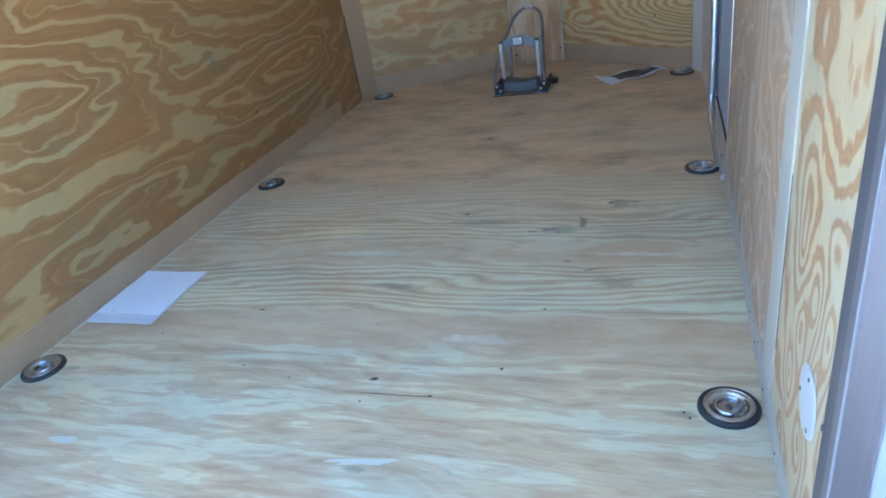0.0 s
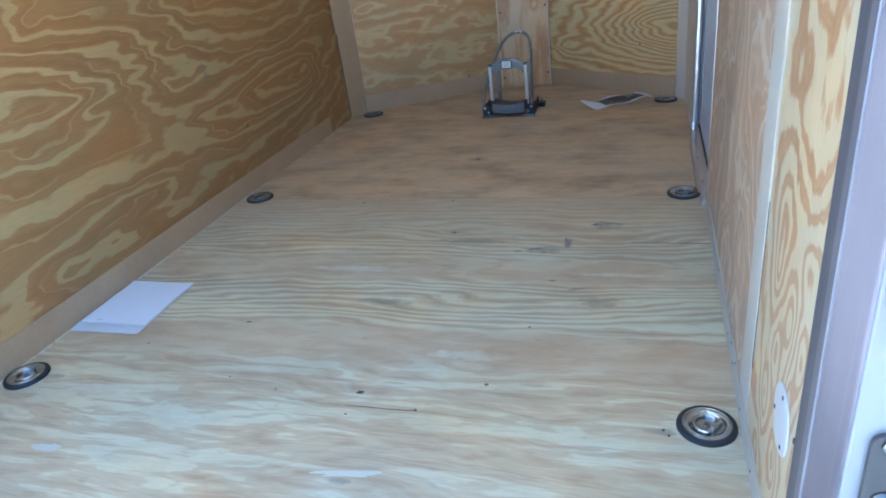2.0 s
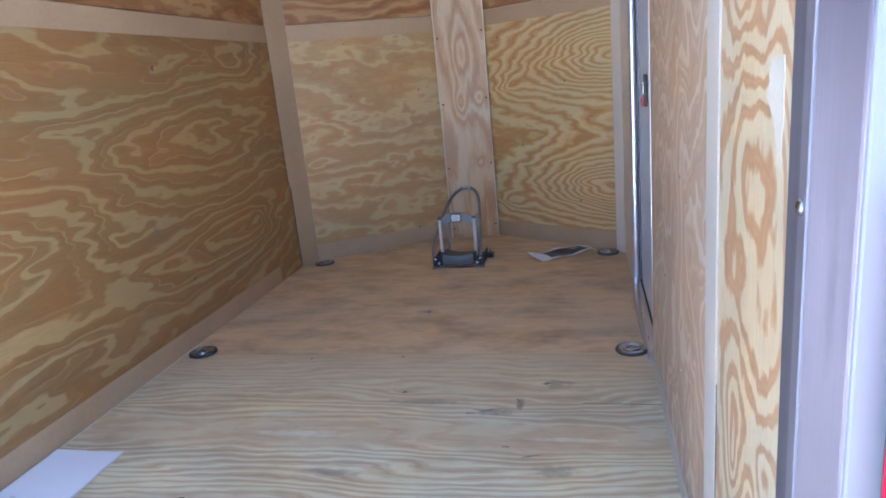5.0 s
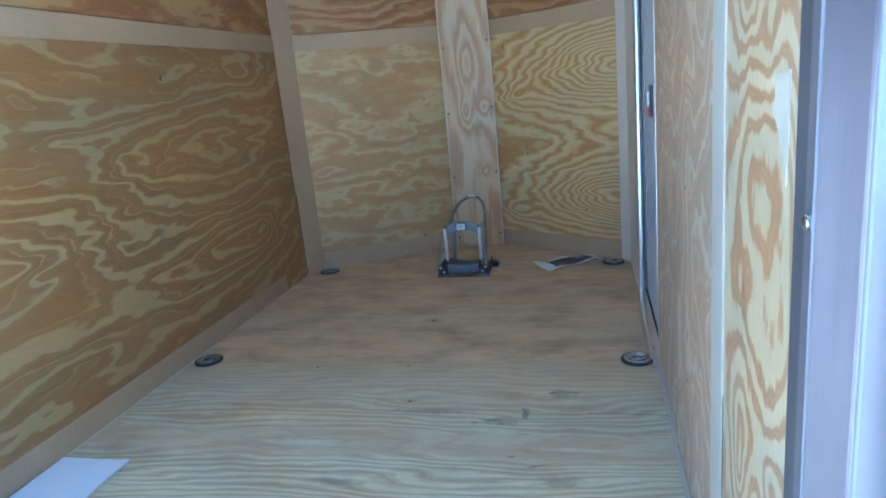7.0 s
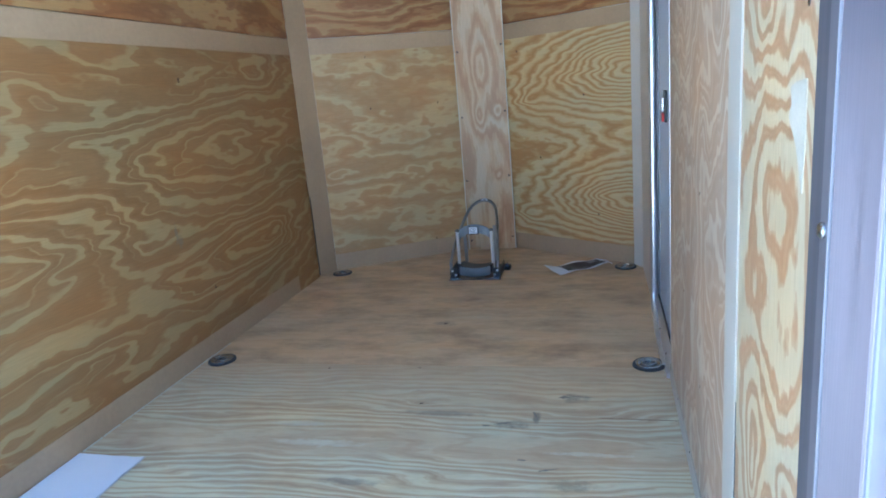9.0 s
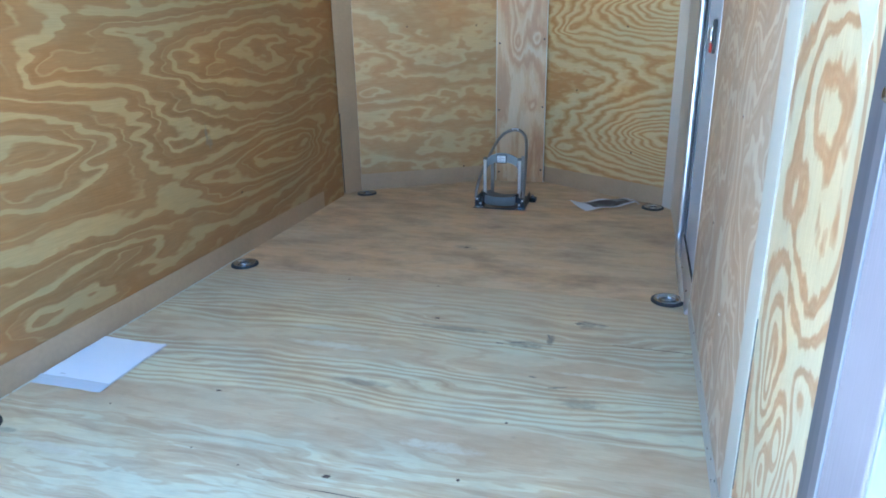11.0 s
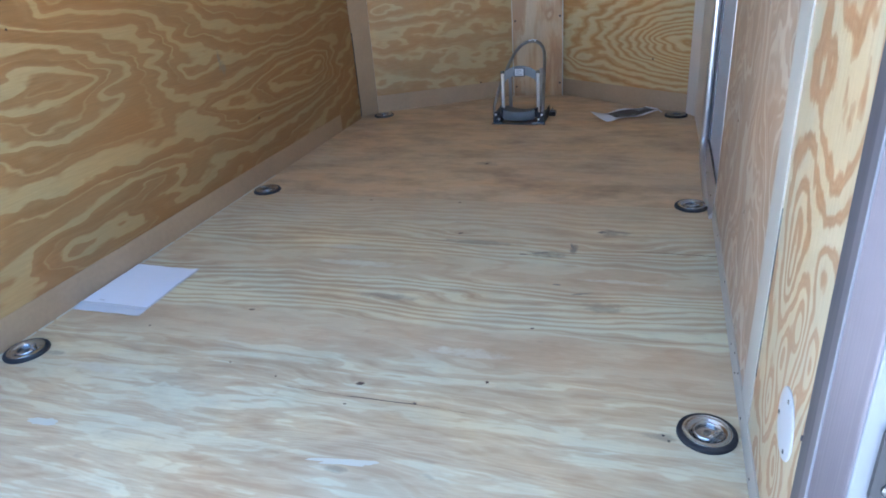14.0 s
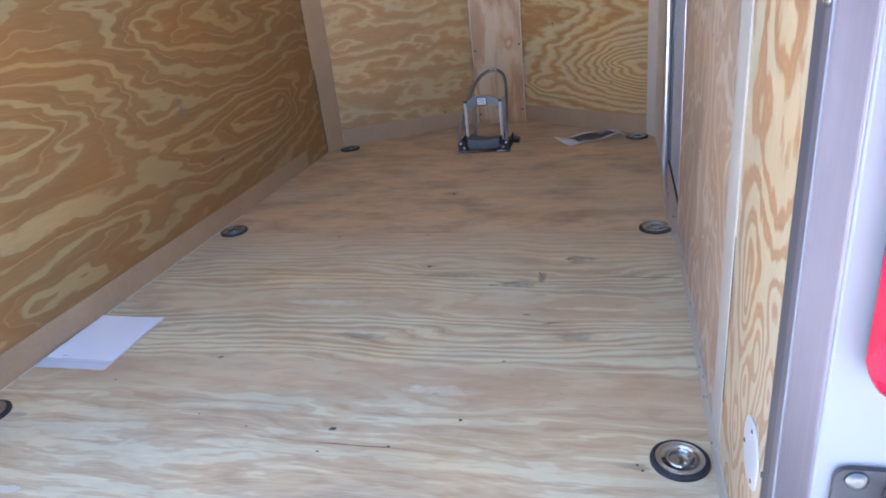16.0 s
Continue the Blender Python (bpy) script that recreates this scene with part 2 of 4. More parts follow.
SMALL_RINGS = ((0.26, 0.150, 0.12, 0.045, -1.21), (0.92, 0.525, 0.12, 0.045, -0.94), (1.03, 0.825, 0.12, 0.045, -1.05), (0.48, 0.825, 0.12, 0.045, -1.31), (1.69, 0.525, 0.12, 0.045, -0.54), (0.59, 0.225, 0.12, 0.045, -0.88),
              (0.59, 1.050, 0.18, 0.070, -1.15), (1.25, 0.900, 0.12, 0.045, -0.51), (0.81, 0.150, 0.12, 0.045, 0.53), (1.80, 0.300, 0.12, 0.045, 0.83), (1.36, 0.525, 0.12, 0.045, -0.43), (2.02, 1.200, 0.12, 0.045, 0.71),
              (1.47, 1.125, 0.12, 0.045, 0.56), (0.92, 0.975, 0.12, 0.045, 0.45), (0.81, 0.900, 0.12, 0.045, -0.74), (0.48, 0.750, 0.12, 0.045, -0.51))
# the broken flame figure low on the narrow rear sheet
LOW_RINGS = ((0.12, 0.42, 0.03, 0.06, 2.5), (0.22, 0.40, 0.03, 0.05, -2.4), (0.30, 0.38, 0.03, 0.06, 2.7), (0.16, 0.31, 0.025, 0.05, -2.2), (0.26, 0.29, 0.03, 0.06, 3.1), (0.35, 0.30, 0.03, 0.06, -2.5),
             (0.12, 0.20, 0.03, 0.06, 2.5), (0.22, 0.17, 0.03, 0.05, -2.7), (0.30, 0.12, 0.03, 0.06, 2.5), (0.10, 0.08, 0.04, 0.06, -2.0))
M = {
    # Side sheet's colour darkened, offsetting too much light near the rear opening.
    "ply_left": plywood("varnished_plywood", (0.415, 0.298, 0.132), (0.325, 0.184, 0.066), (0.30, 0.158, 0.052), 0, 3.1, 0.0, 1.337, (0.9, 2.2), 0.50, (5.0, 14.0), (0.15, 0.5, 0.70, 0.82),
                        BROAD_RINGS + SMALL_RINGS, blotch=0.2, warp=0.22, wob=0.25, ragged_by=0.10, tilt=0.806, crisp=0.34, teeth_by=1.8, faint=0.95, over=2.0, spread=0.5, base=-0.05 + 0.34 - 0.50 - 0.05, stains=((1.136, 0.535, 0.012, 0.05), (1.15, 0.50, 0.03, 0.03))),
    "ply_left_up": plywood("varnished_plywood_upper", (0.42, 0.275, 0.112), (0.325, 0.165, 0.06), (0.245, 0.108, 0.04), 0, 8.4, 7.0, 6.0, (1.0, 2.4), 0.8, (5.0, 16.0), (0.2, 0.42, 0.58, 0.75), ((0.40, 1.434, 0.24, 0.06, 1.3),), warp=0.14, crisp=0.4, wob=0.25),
    # Both nose sheets are lightened in colour, as little light reaches them.
    "ply_nose_l": plywood("varnished_plywood_nose", (0.56, 0.42, 0.205), (0.465, 0.297, 0.123), (0.425, 0.247, 0.093), 0, 5.7, 1.8, 6.07, (1.6, 2.6), 1.0, (6.0, 12.0), (0.1, 0.45, 0.60, 0.80),
                          ((0.48, 0.70, 0.30, 0.120, 1.20), (0.06, 0.55, 0.09, 0.045, 1.52), (0.06, 0.35, 0.09, 0.045, 0.84), (0.36, 0.85, 0.16, 0.070, 0.68), (0.60, 0.50, 0.30, 0.120, 0.47), (0.42, 1.10, 0.09, 0.045, 0.55),
                           (0.60, 0.90, 0.09, 0.045, 0.58), (0.06, 0.70, 0.16, 0.070, -0.72), (0.06, 0.90, 0.09, 0.045, -0.50), (0.30, 1.05, 0.09, 0.045, -0.60), (0.24, 0.40, 0.09, 0.045, -0.39), (0.66, 1.00, 0.09, 0.045, -0.61)),
                          blotch=0.40, warp=0.16, wob=0.3, ragged_by=0.12, tilt=-0.079, crisp=0.34, teeth_by=2.0, base=-7.20 + 0.34 - 0.9 - 1.0 - 0.06, patch=(2.4, 5.0)),
    "ply_nose_r": plywood("varnished_plywood_swirled", (0.66, 0.53, 0.27), (0.56, 0.365, 0.148), (0.465, 0.245, 0.078), 0, 12.3, 2.4, 2.0, (1.3, 3.0), 0.60, (8.0, 20.0), (0.12, 0.38, 0.48, 0.62),
                          ((0.82, 0.99, 0.42, 0.16, 15.0), (0.82, 0.335, 0.42, 0.16, 15.0), (0.186, 0.879, 0.10, 0.05, 2.8), (0.165, 0.221, 0.11, 0.05, 2.8), (0.80, 0.67, 0.16, 0.05, 1.6), (0.36, 0.60, 0.12, 0.06, -1.2)), blotch=0.3, warp=0.09, wob=0.2, ragged_by=0.16, crisp=0.4, teeth_by=2.0),
    # Colours pushed a little bluer, painting in the skylight on this wall.
    "ply_right": plywood("varnished_plywood_upright", (0.58, 0.475, 0.345), (0.455, 0.317, 0.20), (0.40, 0.267, 0.158), 1, 2.6, 6.0, 0.388, (1.8, 2.4), 1.0, (7.0, 6.5), (0.10, 0.40, 0.72, 0.86),
                         ((-0.10, 0.80, 0.20, 0.45, 1.34), (-0.40, 0.80, 0.08, 0.14, 1.72), (-0.60, 0.70, 0.08, 0.14, 1.51), (-0.10, 0.50, 0.08, 0.14, 2.39), (-0.70, 1.10, 0.08, 0.14, -1.72), (-0.30, 0.60, 0.08, 0.14, 1.00),
                          (-0.10, 0.90, 0.08, 0.14, 2.05), (-0.20, 1.10, 0.08, 0.14, -1.53), (-0.20, 0.80, 0.08, 0.14, 1.17), (-0.50, 0.60, 0.08, 0.14, -1.14), (-0.90, 0.60, 0.08, 0.14, 0.61), (-0.20, 0.40, 0.08, 0.14, -0.72)),
                         blotch=0.1, warp=0.04, wob=0.2, ragged_by=0.08, tilt=6.2, crisp=0.36, teeth_by=2.2, faint=1.0, over=3.0, spread=0.9, base=3.16 + 0.36 - 3.0 - 1.0 - 0.04),
    "ply_right_rear": plywood("varnished_plywood_knotty", (0.515, 0.44, 0.285), (0.44, 0.325, 0.193), (0.375, 0.225, 0.112), 1, 9.2, 0.7, 4.5, (2.8, 6.0), 0.42, (16.0, 26.0), (0.30, 0.43, 0.46, 0.51),
                              ((0.19, 0.800, 0.12, 0.120, -3.19), (0.222, 0.806, 0.03, 0.022, -0.5), (0.13, 1.040, 0.07, 0.060, 3.19), (0.25, 0.650, 0.07, 0.060, -1.42), (0.31, 0.830, 0.04, 0.080, -0.72), (0.22, 0.890, 0.04, 0.035, -1.04), (0.13, 0.500, 0.07, 0.060, 1.59),
                               (0.31, 0.710, 0.04, 0.080, -1.31), (0.28, 0.500, 0.04, 0.035, 1.34), (0.13, 0.890, 0.04, 0.080, -0.74), (0.10, 0.680, 0.04, 0.035, -0.74), (0.16, 0.710, 0.04, 0.035, 0.74), (0.22, 0.980, 0.04, 0.035, 0.77),
                               (0.19, 1.040, 0.04, 0.080, -0.92), (0.25, 0.590, 0.04, 0.035, -0.59), (0.16, 0.650, 0.04, 0.035, -0.69), (0.28, 0.890, 0.04, 0.080, -1.57), (0.13, 0.590, 0.04, 0.080, 0.53)) + LOW_RINGS,
                              blotch=0.05, warp=0.03, wob=0.12, ragged_by=0.12, tilt=-0.865, crisp=0.5, teeth_by=2.0, faint=0.25, over=2.0, spread=0.6, base=-3.97 + 0.5 - 0.35 - 0.42 - 0.06),
    "ply_batten": plywood("bare_plywood", (0.60, 0.45, 0.265), (0.51, 0.335, 0.173), (0.43, 0.255, 0.12), 1, 6.6, 5.0, 2.0, (1.2, 5.0), 0.55, (4.0, 26.0), (0.2, 0.40, 0.52, 0.72),
                          ((0.887, 0.80, 0.03, 0.07, 2.6), (1.00, 0.828, 0.028, 0.04, 1.6), (0.91, 1.06, 0.05, 0.16, 3.2), (0.98, 0.456, 0.02, 0.03, 1.2)), blotch=0.3, warp=0.05, wob=0.2, crisp=0.4, teeth_by=3.0),
    "floor_rear": plywood("floor_plywood", (0.69, 0.655, 0.44), (0.56, 0.462, 0.284), (0.435, 0.315, 0.186), 2, 4.4, 5.5, 0.0, (1.2, 5.0), 1.15, (3.5, 13.0), (0.08, 0.36, 0.48, 0.64), ((0.965, 0.045, 0.035, 0.014, 0.9), (1.18, 0.165, 0.05, 0.014, 0.9), (0.975, 0.862, 0.04, 0.014, 0.9), (0.536, 0.294, 0.04, 0.012, 0.7)), 0.5, 0.40, 0.25, 0.22, (1.1, 5.5), ((-0.6, 0.9), (-0.05, 0.85), (0.06, 0.6), (0.2, 0.3), (0.3, 0.25), (0.5, 0.25), (0.6, 0.45), (0.72, 0.3), (1.16, 0.4)), wob=0.45, ragged_by=0.2, crisp=0.45,
                          zones=((-0.6, 0.0), (-0.1, 14.0), (0.16, 19.0), (0.29, 20.2), (0.53, 28.0), (0.68, 29.5), (1.16, 45.0)),
                          tones=((-0.6, 0.22), (0.12, 0.15), (0.19, 0.7), (0.28, 0.6), (0.32, 0.0), (0.52, 0.0), (0.56, 0.55), (0.66, 0.45), (0.72, 0.05), (0.95, 0.45), (1.16, 0.8)),
                          pales=((0.73, 0.605, 0.17, 0.024), (1.17, 0.20, 0.12, 0.024), (0.62, 0.71, 0.10, 0.02), (1.50, 0.60, 0.14, 0.012), (0.30, -0.02, 0.12, 0.02), (1.30, -0.30, 0.10, 0.03)),
                          stains=((1.278, 0.746, 0.075, 0.03), (1.30, 0.735, 0.05, 0.014), (1.352, 0.79, 0.014, 0.042), (1.350, 0.785, 0.012, 0.04), (1.46, 0.92, 0.05, 0.035), (0.891, 0.424, 0.10, 0.018), (1.463, 0.458, 0.07, 0.03), (1.02, -0.21, 0.03, 0.012), (0.14, 0.01, 0.04, 0.012), (1.60, 0.0, 0.04, 0.012), (1.05, 0.80, 0.16, 0.02))),
    "floor_front": plywood("floor_plywood_brown", (0.68, 0.505, 0.295), (0.615, 0.435, 0.242), (0.53, 0.35, 0.175), 2, 7.9, 3.0, 6.0, (0.9, 4.0), 0.6, (5.0, 9.0), (0.0, 0.45, 0.6, 1.0), (), 0.5, 1.0, 0.7, 0.12, (3.0, 5.0), ((1.1, 0.75), (3.0, 0.75)), wob=0.25,
                           stains=((0.895, 1.58, 0.06, 0.04),)),
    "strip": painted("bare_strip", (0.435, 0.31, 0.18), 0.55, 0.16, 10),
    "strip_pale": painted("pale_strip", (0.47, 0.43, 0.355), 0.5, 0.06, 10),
    # Lightened strip copy: makes up in colour for weak light at the right front.
    "strip_lightened": painted("wall_strip_lightened", (0.70, 0.635, 0.55), 0.5, 0.06, 10),
    "seal": painted("grey_door_seal", (0.17, 0.165, 0.18), 0.5, 0.1, 20),
    "black_steel": painted("dark_plate_paint", (0.04, 0.037, 0.037), 0.7, 0.25, 30),
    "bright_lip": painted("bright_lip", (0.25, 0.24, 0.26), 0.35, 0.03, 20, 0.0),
    "edge": painted("cut_plywood_edge", (0.30, 0.21, 0.125), 0.7, 0.2, 60),
    "skin": painted("white_skin", (0.62, 0.62, 0.64), 0.3, 0.03, 6, 0.02),
    # White outer paint set far darker, standing in for less outdoor glare.
    "rear_white_dimmed": painted("white_paint_darkened", (0.185, 0.188, 0.205), 0.32, 0.04, 6, 0.02),
    "ceiling": painted("white_ceiling", (0.76, 0.76, 0.75), 0.45, 0.03, 6, 0.02),
    "door": painted("door_lining", (0.48, 0.50, 0.56), 0.4, 0.05, 6, 0.02),
    "ground": painted("bounce_ground", (0.46, 0.45, 0.42), 0.9, 0.15, 3.0, 0.3),
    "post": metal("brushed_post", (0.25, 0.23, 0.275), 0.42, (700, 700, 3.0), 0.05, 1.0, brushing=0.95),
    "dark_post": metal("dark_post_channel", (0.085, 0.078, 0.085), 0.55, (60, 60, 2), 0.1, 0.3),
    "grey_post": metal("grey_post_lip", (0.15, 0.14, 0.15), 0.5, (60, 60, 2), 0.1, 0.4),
    "zinc": metal("zinc_plate", (0.54, 0.55, 0.56), 0.25, None, 0.06, 1.0, 0.25),
    "trim": metal("door_edge_metal", (0.70, 0.71, 0.75), 0.30, None, 0.05, 1.0, 0.2),
    "sill": metal("grey_threshold_metal", (0.76, 0.76, 0.80), 0.34, None, 0.05, 0.9, 0.3),
    "post_zinc": metal("bright_zinc_post", (0.88, 0.90, 0.93), 0.32, None, 0.02, 1.0, 0.0),
    "chrome": metal("bright_tube", (0.92, 0.93, 0.95), 0.26, None, 0.02, 1.0, 0.15),
    "steel": metal("dark_zinc_steel", (0.17, 0.168, 0.16), 0.36, None, 0.3),
    "dark_steel": metal("dark_painted_steel", (0.04, 0.042, 0.045), 0.40, None, 0.3, 0.7),
    "dark_zinc": metal("dull_dark_zinc", (0.17, 0.175, 0.185), 0.38, None, 0.25, 0.8),
    "hoop": metal("brownish_grey_tube", (0.30, 0.285, 0.265), 0.34, None, 0.2, 0.85),
    "cradle_grey": metal("worn_grey_steel", (0.17, 0.178, 0.185), 0.55, None, 0.15, 0.3),
    "rubber": painted("black_gasket", (0.022, 0.022, 0.025), 0.6, 0.3, 20),
    "black": painted("black_plastic", (0.03, 0.03, 0.03), 0.45, 0.2, 20),
    "red_plastic": painted("red_plastic", (0.55, 0.03, 0.02), 0.4, 0.1, 20),
    "paper": painted("white_paper", (0.78, 0.79, 0.84), 0.55, 0.03, 8, 0.05),
    "print": painted("dark_print", (0.04, 0.034, 0.04), 0.45, 0.6, 30),
    "label": painted("white_label", (0.85, 0.85, 0.85), 0.5, 0.02, 20),
    "ink": painted("grey_ink", (0.25, 0.25, 0.28), 0.6, 0.1, 20),
    "cover": painted("white_cover_plate", (0.50, 0.495, 0.50), 0.38, 0.03, 12, 0.02),
    "knot": painted("dark_knot", (0.10, 0.06, 0.038), 0.6, 0.3, 80),
    "scuff": painted("grey_scuff", (0.25, 0.215, 0.165), 0.7, 0.25, 60),
    "tear": painted("torn_wood", (0.48, 0.435, 0.335), 0.7, 0.15, 50),
    "filler": painted("pale_filler", (0.60, 0.58, 0.47), 0.6, 0.08, 40),
    "nail": metal("nail_head", (0.04, 0.036, 0.034), 0.55, None, 0.2, 0.5),
}
n = Nodes("clear_film")
n.bsdf.inputs["Transmission Weight"].default_value = 0.38
n.bsdf.inputs["IOR"].default_value = 1.15
M["film"] = n.done((0.95, 0.95, 0.97), 0.12)
n = Nodes("red_lens")
n.bsdf.inputs["Specular IOR Level"].default_value = 0.12
cells = n.tree.nodes.new("ShaderNodeTexVoronoi")
n.put(cells.inputs["Vector"], n.coords())
cells.inputs["Scale"].default_value = 90.0
n.bump(cells.outputs["Distance"], 0.25, 0.002)
M["lens"] = n.done((0.48, 0.004, 0.03), 0.12)


# ---- building helpers ----
def link(name, bm, material, parent=None, m=None, smooth=False):
    me = bpy.data.meshes.new(name)
    bmesh.ops.recalc_face_normals(bm, faces=bm.faces)
    bm.to_mesh(me)
    bm.free()
    me.materials.append(material)
    if smooth:
        for p in me.polygons:
            p.use_smooth = True
        me.set_sharp_from_angle(angle=radians(38))
    ob = new(name, me)
    if parent:
        ob.parent = parent
    if m is not None:
        ob.matrix_basis = m
    return ob


def part(name, bm, material, parent, label="", smooth=False, m=None):
    ob = link(name, bm, material, parent, m, smooth)
    if label:
        tagged(ob, label)
    return ob


def thing(name, m, label, category, group="", kind=""):
    ob = new(name)
    ob.empty_display_size = 0.05
    ob.matrix_basis = m
    return tagged(ob, label, category, group, kind)


def box(x0, y0, z0, x1, y1, z1, bevel=0.0, bm=None):
    bm = bm or bmesh.new()
    vs = [bm.verts.new(p) for p in ((x0, y0, z0), (x1, y0, z0), (x1, y1, z0), (x0, y1, z0), (x0, y0, z1), (x1, y0, z1), (x1, y1, z1), (x0, y1, z1))]
    fs = [bm.faces.new([vs[i] for i in f]) for f in ((3, 2, 1, 0), (4, 5, 6, 7), (0, 1, 5, 4), (1, 2, 6, 5), (2, 3, 7, 6), (3, 0, 4, 7))]
    if bevel:
        es = {e for f in fs for e in f.edges}
        bmesh.ops.bevel(bm, geom=list(es), offset=bevel, segments=2, profile=0.5, affect='EDGES')
    return bm


def prism(outline, z0, z1, bevel=0.0):
    """An upright solid over a plan outline."""
    bm = bmesh.new()
    lo = [bm.verts.new((x, y, z0)) for x, y in outline]
    hi = [bm.verts.new((x, y, z1)) for x, y in outline]
    bm.faces.new(lo[::-1])
    bm.faces.new(hi)
    k = len(outline)
    for i in range(k):
        bm.faces.new((lo[i], lo[(i + 1) % k], hi[(i + 1) % k], hi[i]))
    if bevel:
        bmesh.ops.bevel(bm, geom=list(bm.edges), offset=bevel, segments=2, profile=0.5, affect='EDGES')
    return bm


def turned(profile, steps=40):
    """A solid of revolution about z from (radius, height) pairs."""
    bm = bmesh.new()
    rings = []
    for r, z in profile:
        if r < 1e-6:
            rings.append([bm.verts.new((0, 0, z))])
        else:
            rings.append([bm.verts.new((r * math.cos(2 * math.pi * i / steps), r * math.sin(2 * math.pi * i / steps), z)) for i in range(steps)])
    for a, b in zip(rings, rings[1:]):
        for i in range(steps):
            j = (i + 1) % steps
            if len(a) == 1 and len(b) > 1:
                bm.faces.new((a[0], b[j], b[i]))
            elif len(b) == 1 and len(a) > 1:
                bm.faces.new((a[i], a[j], b[0]))
            elif len(a) > 1:
                bm.faces.new((a[i], a[j], b[j], b[i]))
    return bm


def pipe(points, radius, steps=12, closed=False):
    """A round bar along a run of points."""
    bm = bmesh.new()
    pts = [Vector(p) for p in points]
    k = len(pts)
    rings, up = [], None
    for i, p in enumerate(pts):
        if closed:
            d = pts[(i + 1) % k] - pts[i - 1]
        else:
            d = pts[min(i + 1, k - 1)] - pts[max(i - 1, 0)]
        d.normalize()
        if up is None:
            up = Vector((0, 0, 1)) if abs(d.z) < 0.8 else Vector((1, 0, 0))
        side = d.cross(up).normalized()
        up = side.cross(d).normalized()
        rings.append([bm.verts.new(p + radius * (math.cos(2 * math.pi * s / steps) * side + math.sin(2 * math.pi * s / steps) * up)) for s in range(steps)])
    for i in range(k if closed else k - 1):
        a, b = rings[i], rings[(i + 1) % k]
        for s in range(steps):
            bm.faces.new((a[s], a[(s + 1) % steps], b[(s + 1) % steps], b[s]))
    if not closed:
        bm.faces.new(rings[0][::-1])
        bm.faces.new(rings[-1])
    return bm


def arc(cx, cy, r, a0, a1, k=10):
    return [(cx + r * math.cos(radians(a0 + (a1 - a0) * i / k)), cy + r * math.sin(radians(a0 + (a1 - a0) * i / k))) for i in range(k + 1)]


def disc_mark(name, x, y, rx, ry, turn, material, parent, seed, z=0.0006, frame_m=None, least=0.6):
    """A thin irregular mark, about 1 mm thick, lying on a sheet."""
    rnd = random.Random(seed)
    k = 22
    pts = []
    for i in range(k):
        t = 2 * math.pi * i / k
        f = rnd.uniform(least, 1.1)
        px, py = rx * f * math.cos(t), ry * f * math.sin(t)
        pts.append((px * math.cos(turn) - py * math.sin(turn), px * math.sin(turn) + py * math.cos(turn)))
    return part(name, prism(pts, -0.0006, z), material, parent, m=frame_m if frame_m is not None else pose(x, y, 0))


# ---- the trailer's shell ----
W, NOSE, TOP, REAR = 1.754, 2.33, 1.95, -0.582
APEX = 2.885
PLY = 0.010

# Unseen ground, added pale so that daylight bounces up into the trailer.
ground = link("ground", box(-400, -400, -0.62, 400, 400, -0.56), M["ground"])
tagged(ground, "unseen plain ground, pale to bounce daylight into the trailer", "ground", kind="structure")

floor = thing("floor", pose(0, 0, 0), "bare pine plywood trailer floor in two sheets", "floor", kind="structure")
SEAM = 1.155
part("floor_sheet", box(-0.005, REAR + 0.01, -0.019, W + 0.03, SEAM - 0.0008, 0.0, 0.0006), M["floor_rear"], floor, "pale plywood sheet with streaky grain across the trailer")
part("floor_sheet", prism([(-0.005, SEAM + 0.0008), (W + 0.03, SEAM + 0.0008), (W + 0.03, 2.36), (1.728, 2.452), (1.05, APEX + 0.01), (0.78, APEX + 0.01), (0.052, 2.462), (-0.005, 2.345)], -0.019, 0.0), M["floor_front"], floor, "browner smooth plywood sheet toward the nose")
part("frame_rail", box(-0.05, REAR, -0.16, W + 0.09, APEX, -0.021, 0.004), M["steel"], floor)

# left wall: local x runs along the trailer, local y points outward
wall_left = thing("wall_left", Matrix(((0, -1, 0, 0), (1, 0, 0, 0), (0, 0, 1, 0), (0, 0, 0, 1))), "side wall lined with orange varnished plywood", "wall", kind="structure")
BELT0, BELT1, KICK = 1.212, 1.295, 0.085
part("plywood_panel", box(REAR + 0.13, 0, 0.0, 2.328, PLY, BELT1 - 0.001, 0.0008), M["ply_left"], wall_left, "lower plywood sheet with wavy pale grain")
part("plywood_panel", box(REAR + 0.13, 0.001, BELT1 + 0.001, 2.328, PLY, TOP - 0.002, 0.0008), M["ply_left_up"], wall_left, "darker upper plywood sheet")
part("kick_strip", box(REAR + 0.13, -0.002, 0.0005, 2.07, 0.001, KICK, 0.0006), M["strip"], wall_left, "dull tan strip along the floor")
rnd = random.Random(5)
bm = bmesh.new()
edge = REAR + 0.14
while edge < 1.25:
    run = rnd.uniform(0.05, 0.16)
    box(edge, -0.0020 - rnd.uniform(0.0022, 0.0040), 0.0004, edge + run, -0.0018, rnd.uniform(0.0018, 0.0034), 0, bm)
    edge += run + rnd.uniform(0.0, 0.012)
part("caulk_line", bm, M["filler"], wall_left, "thin uneven pale line along the floor edge")
part("belt_strip", box(REAR + 0.13, -0.0015, BELT0, 2.327, 0.0005, BELT1 - 0.003, 0.0006), M["strip"], wall_left, "dull tan band at the panel joint")
part("outer_skin", box(REAR, PLY + 0.03, -0.02, 2.36, PLY + 0.036, TOP + 0.02), M["skin"], wall_left)

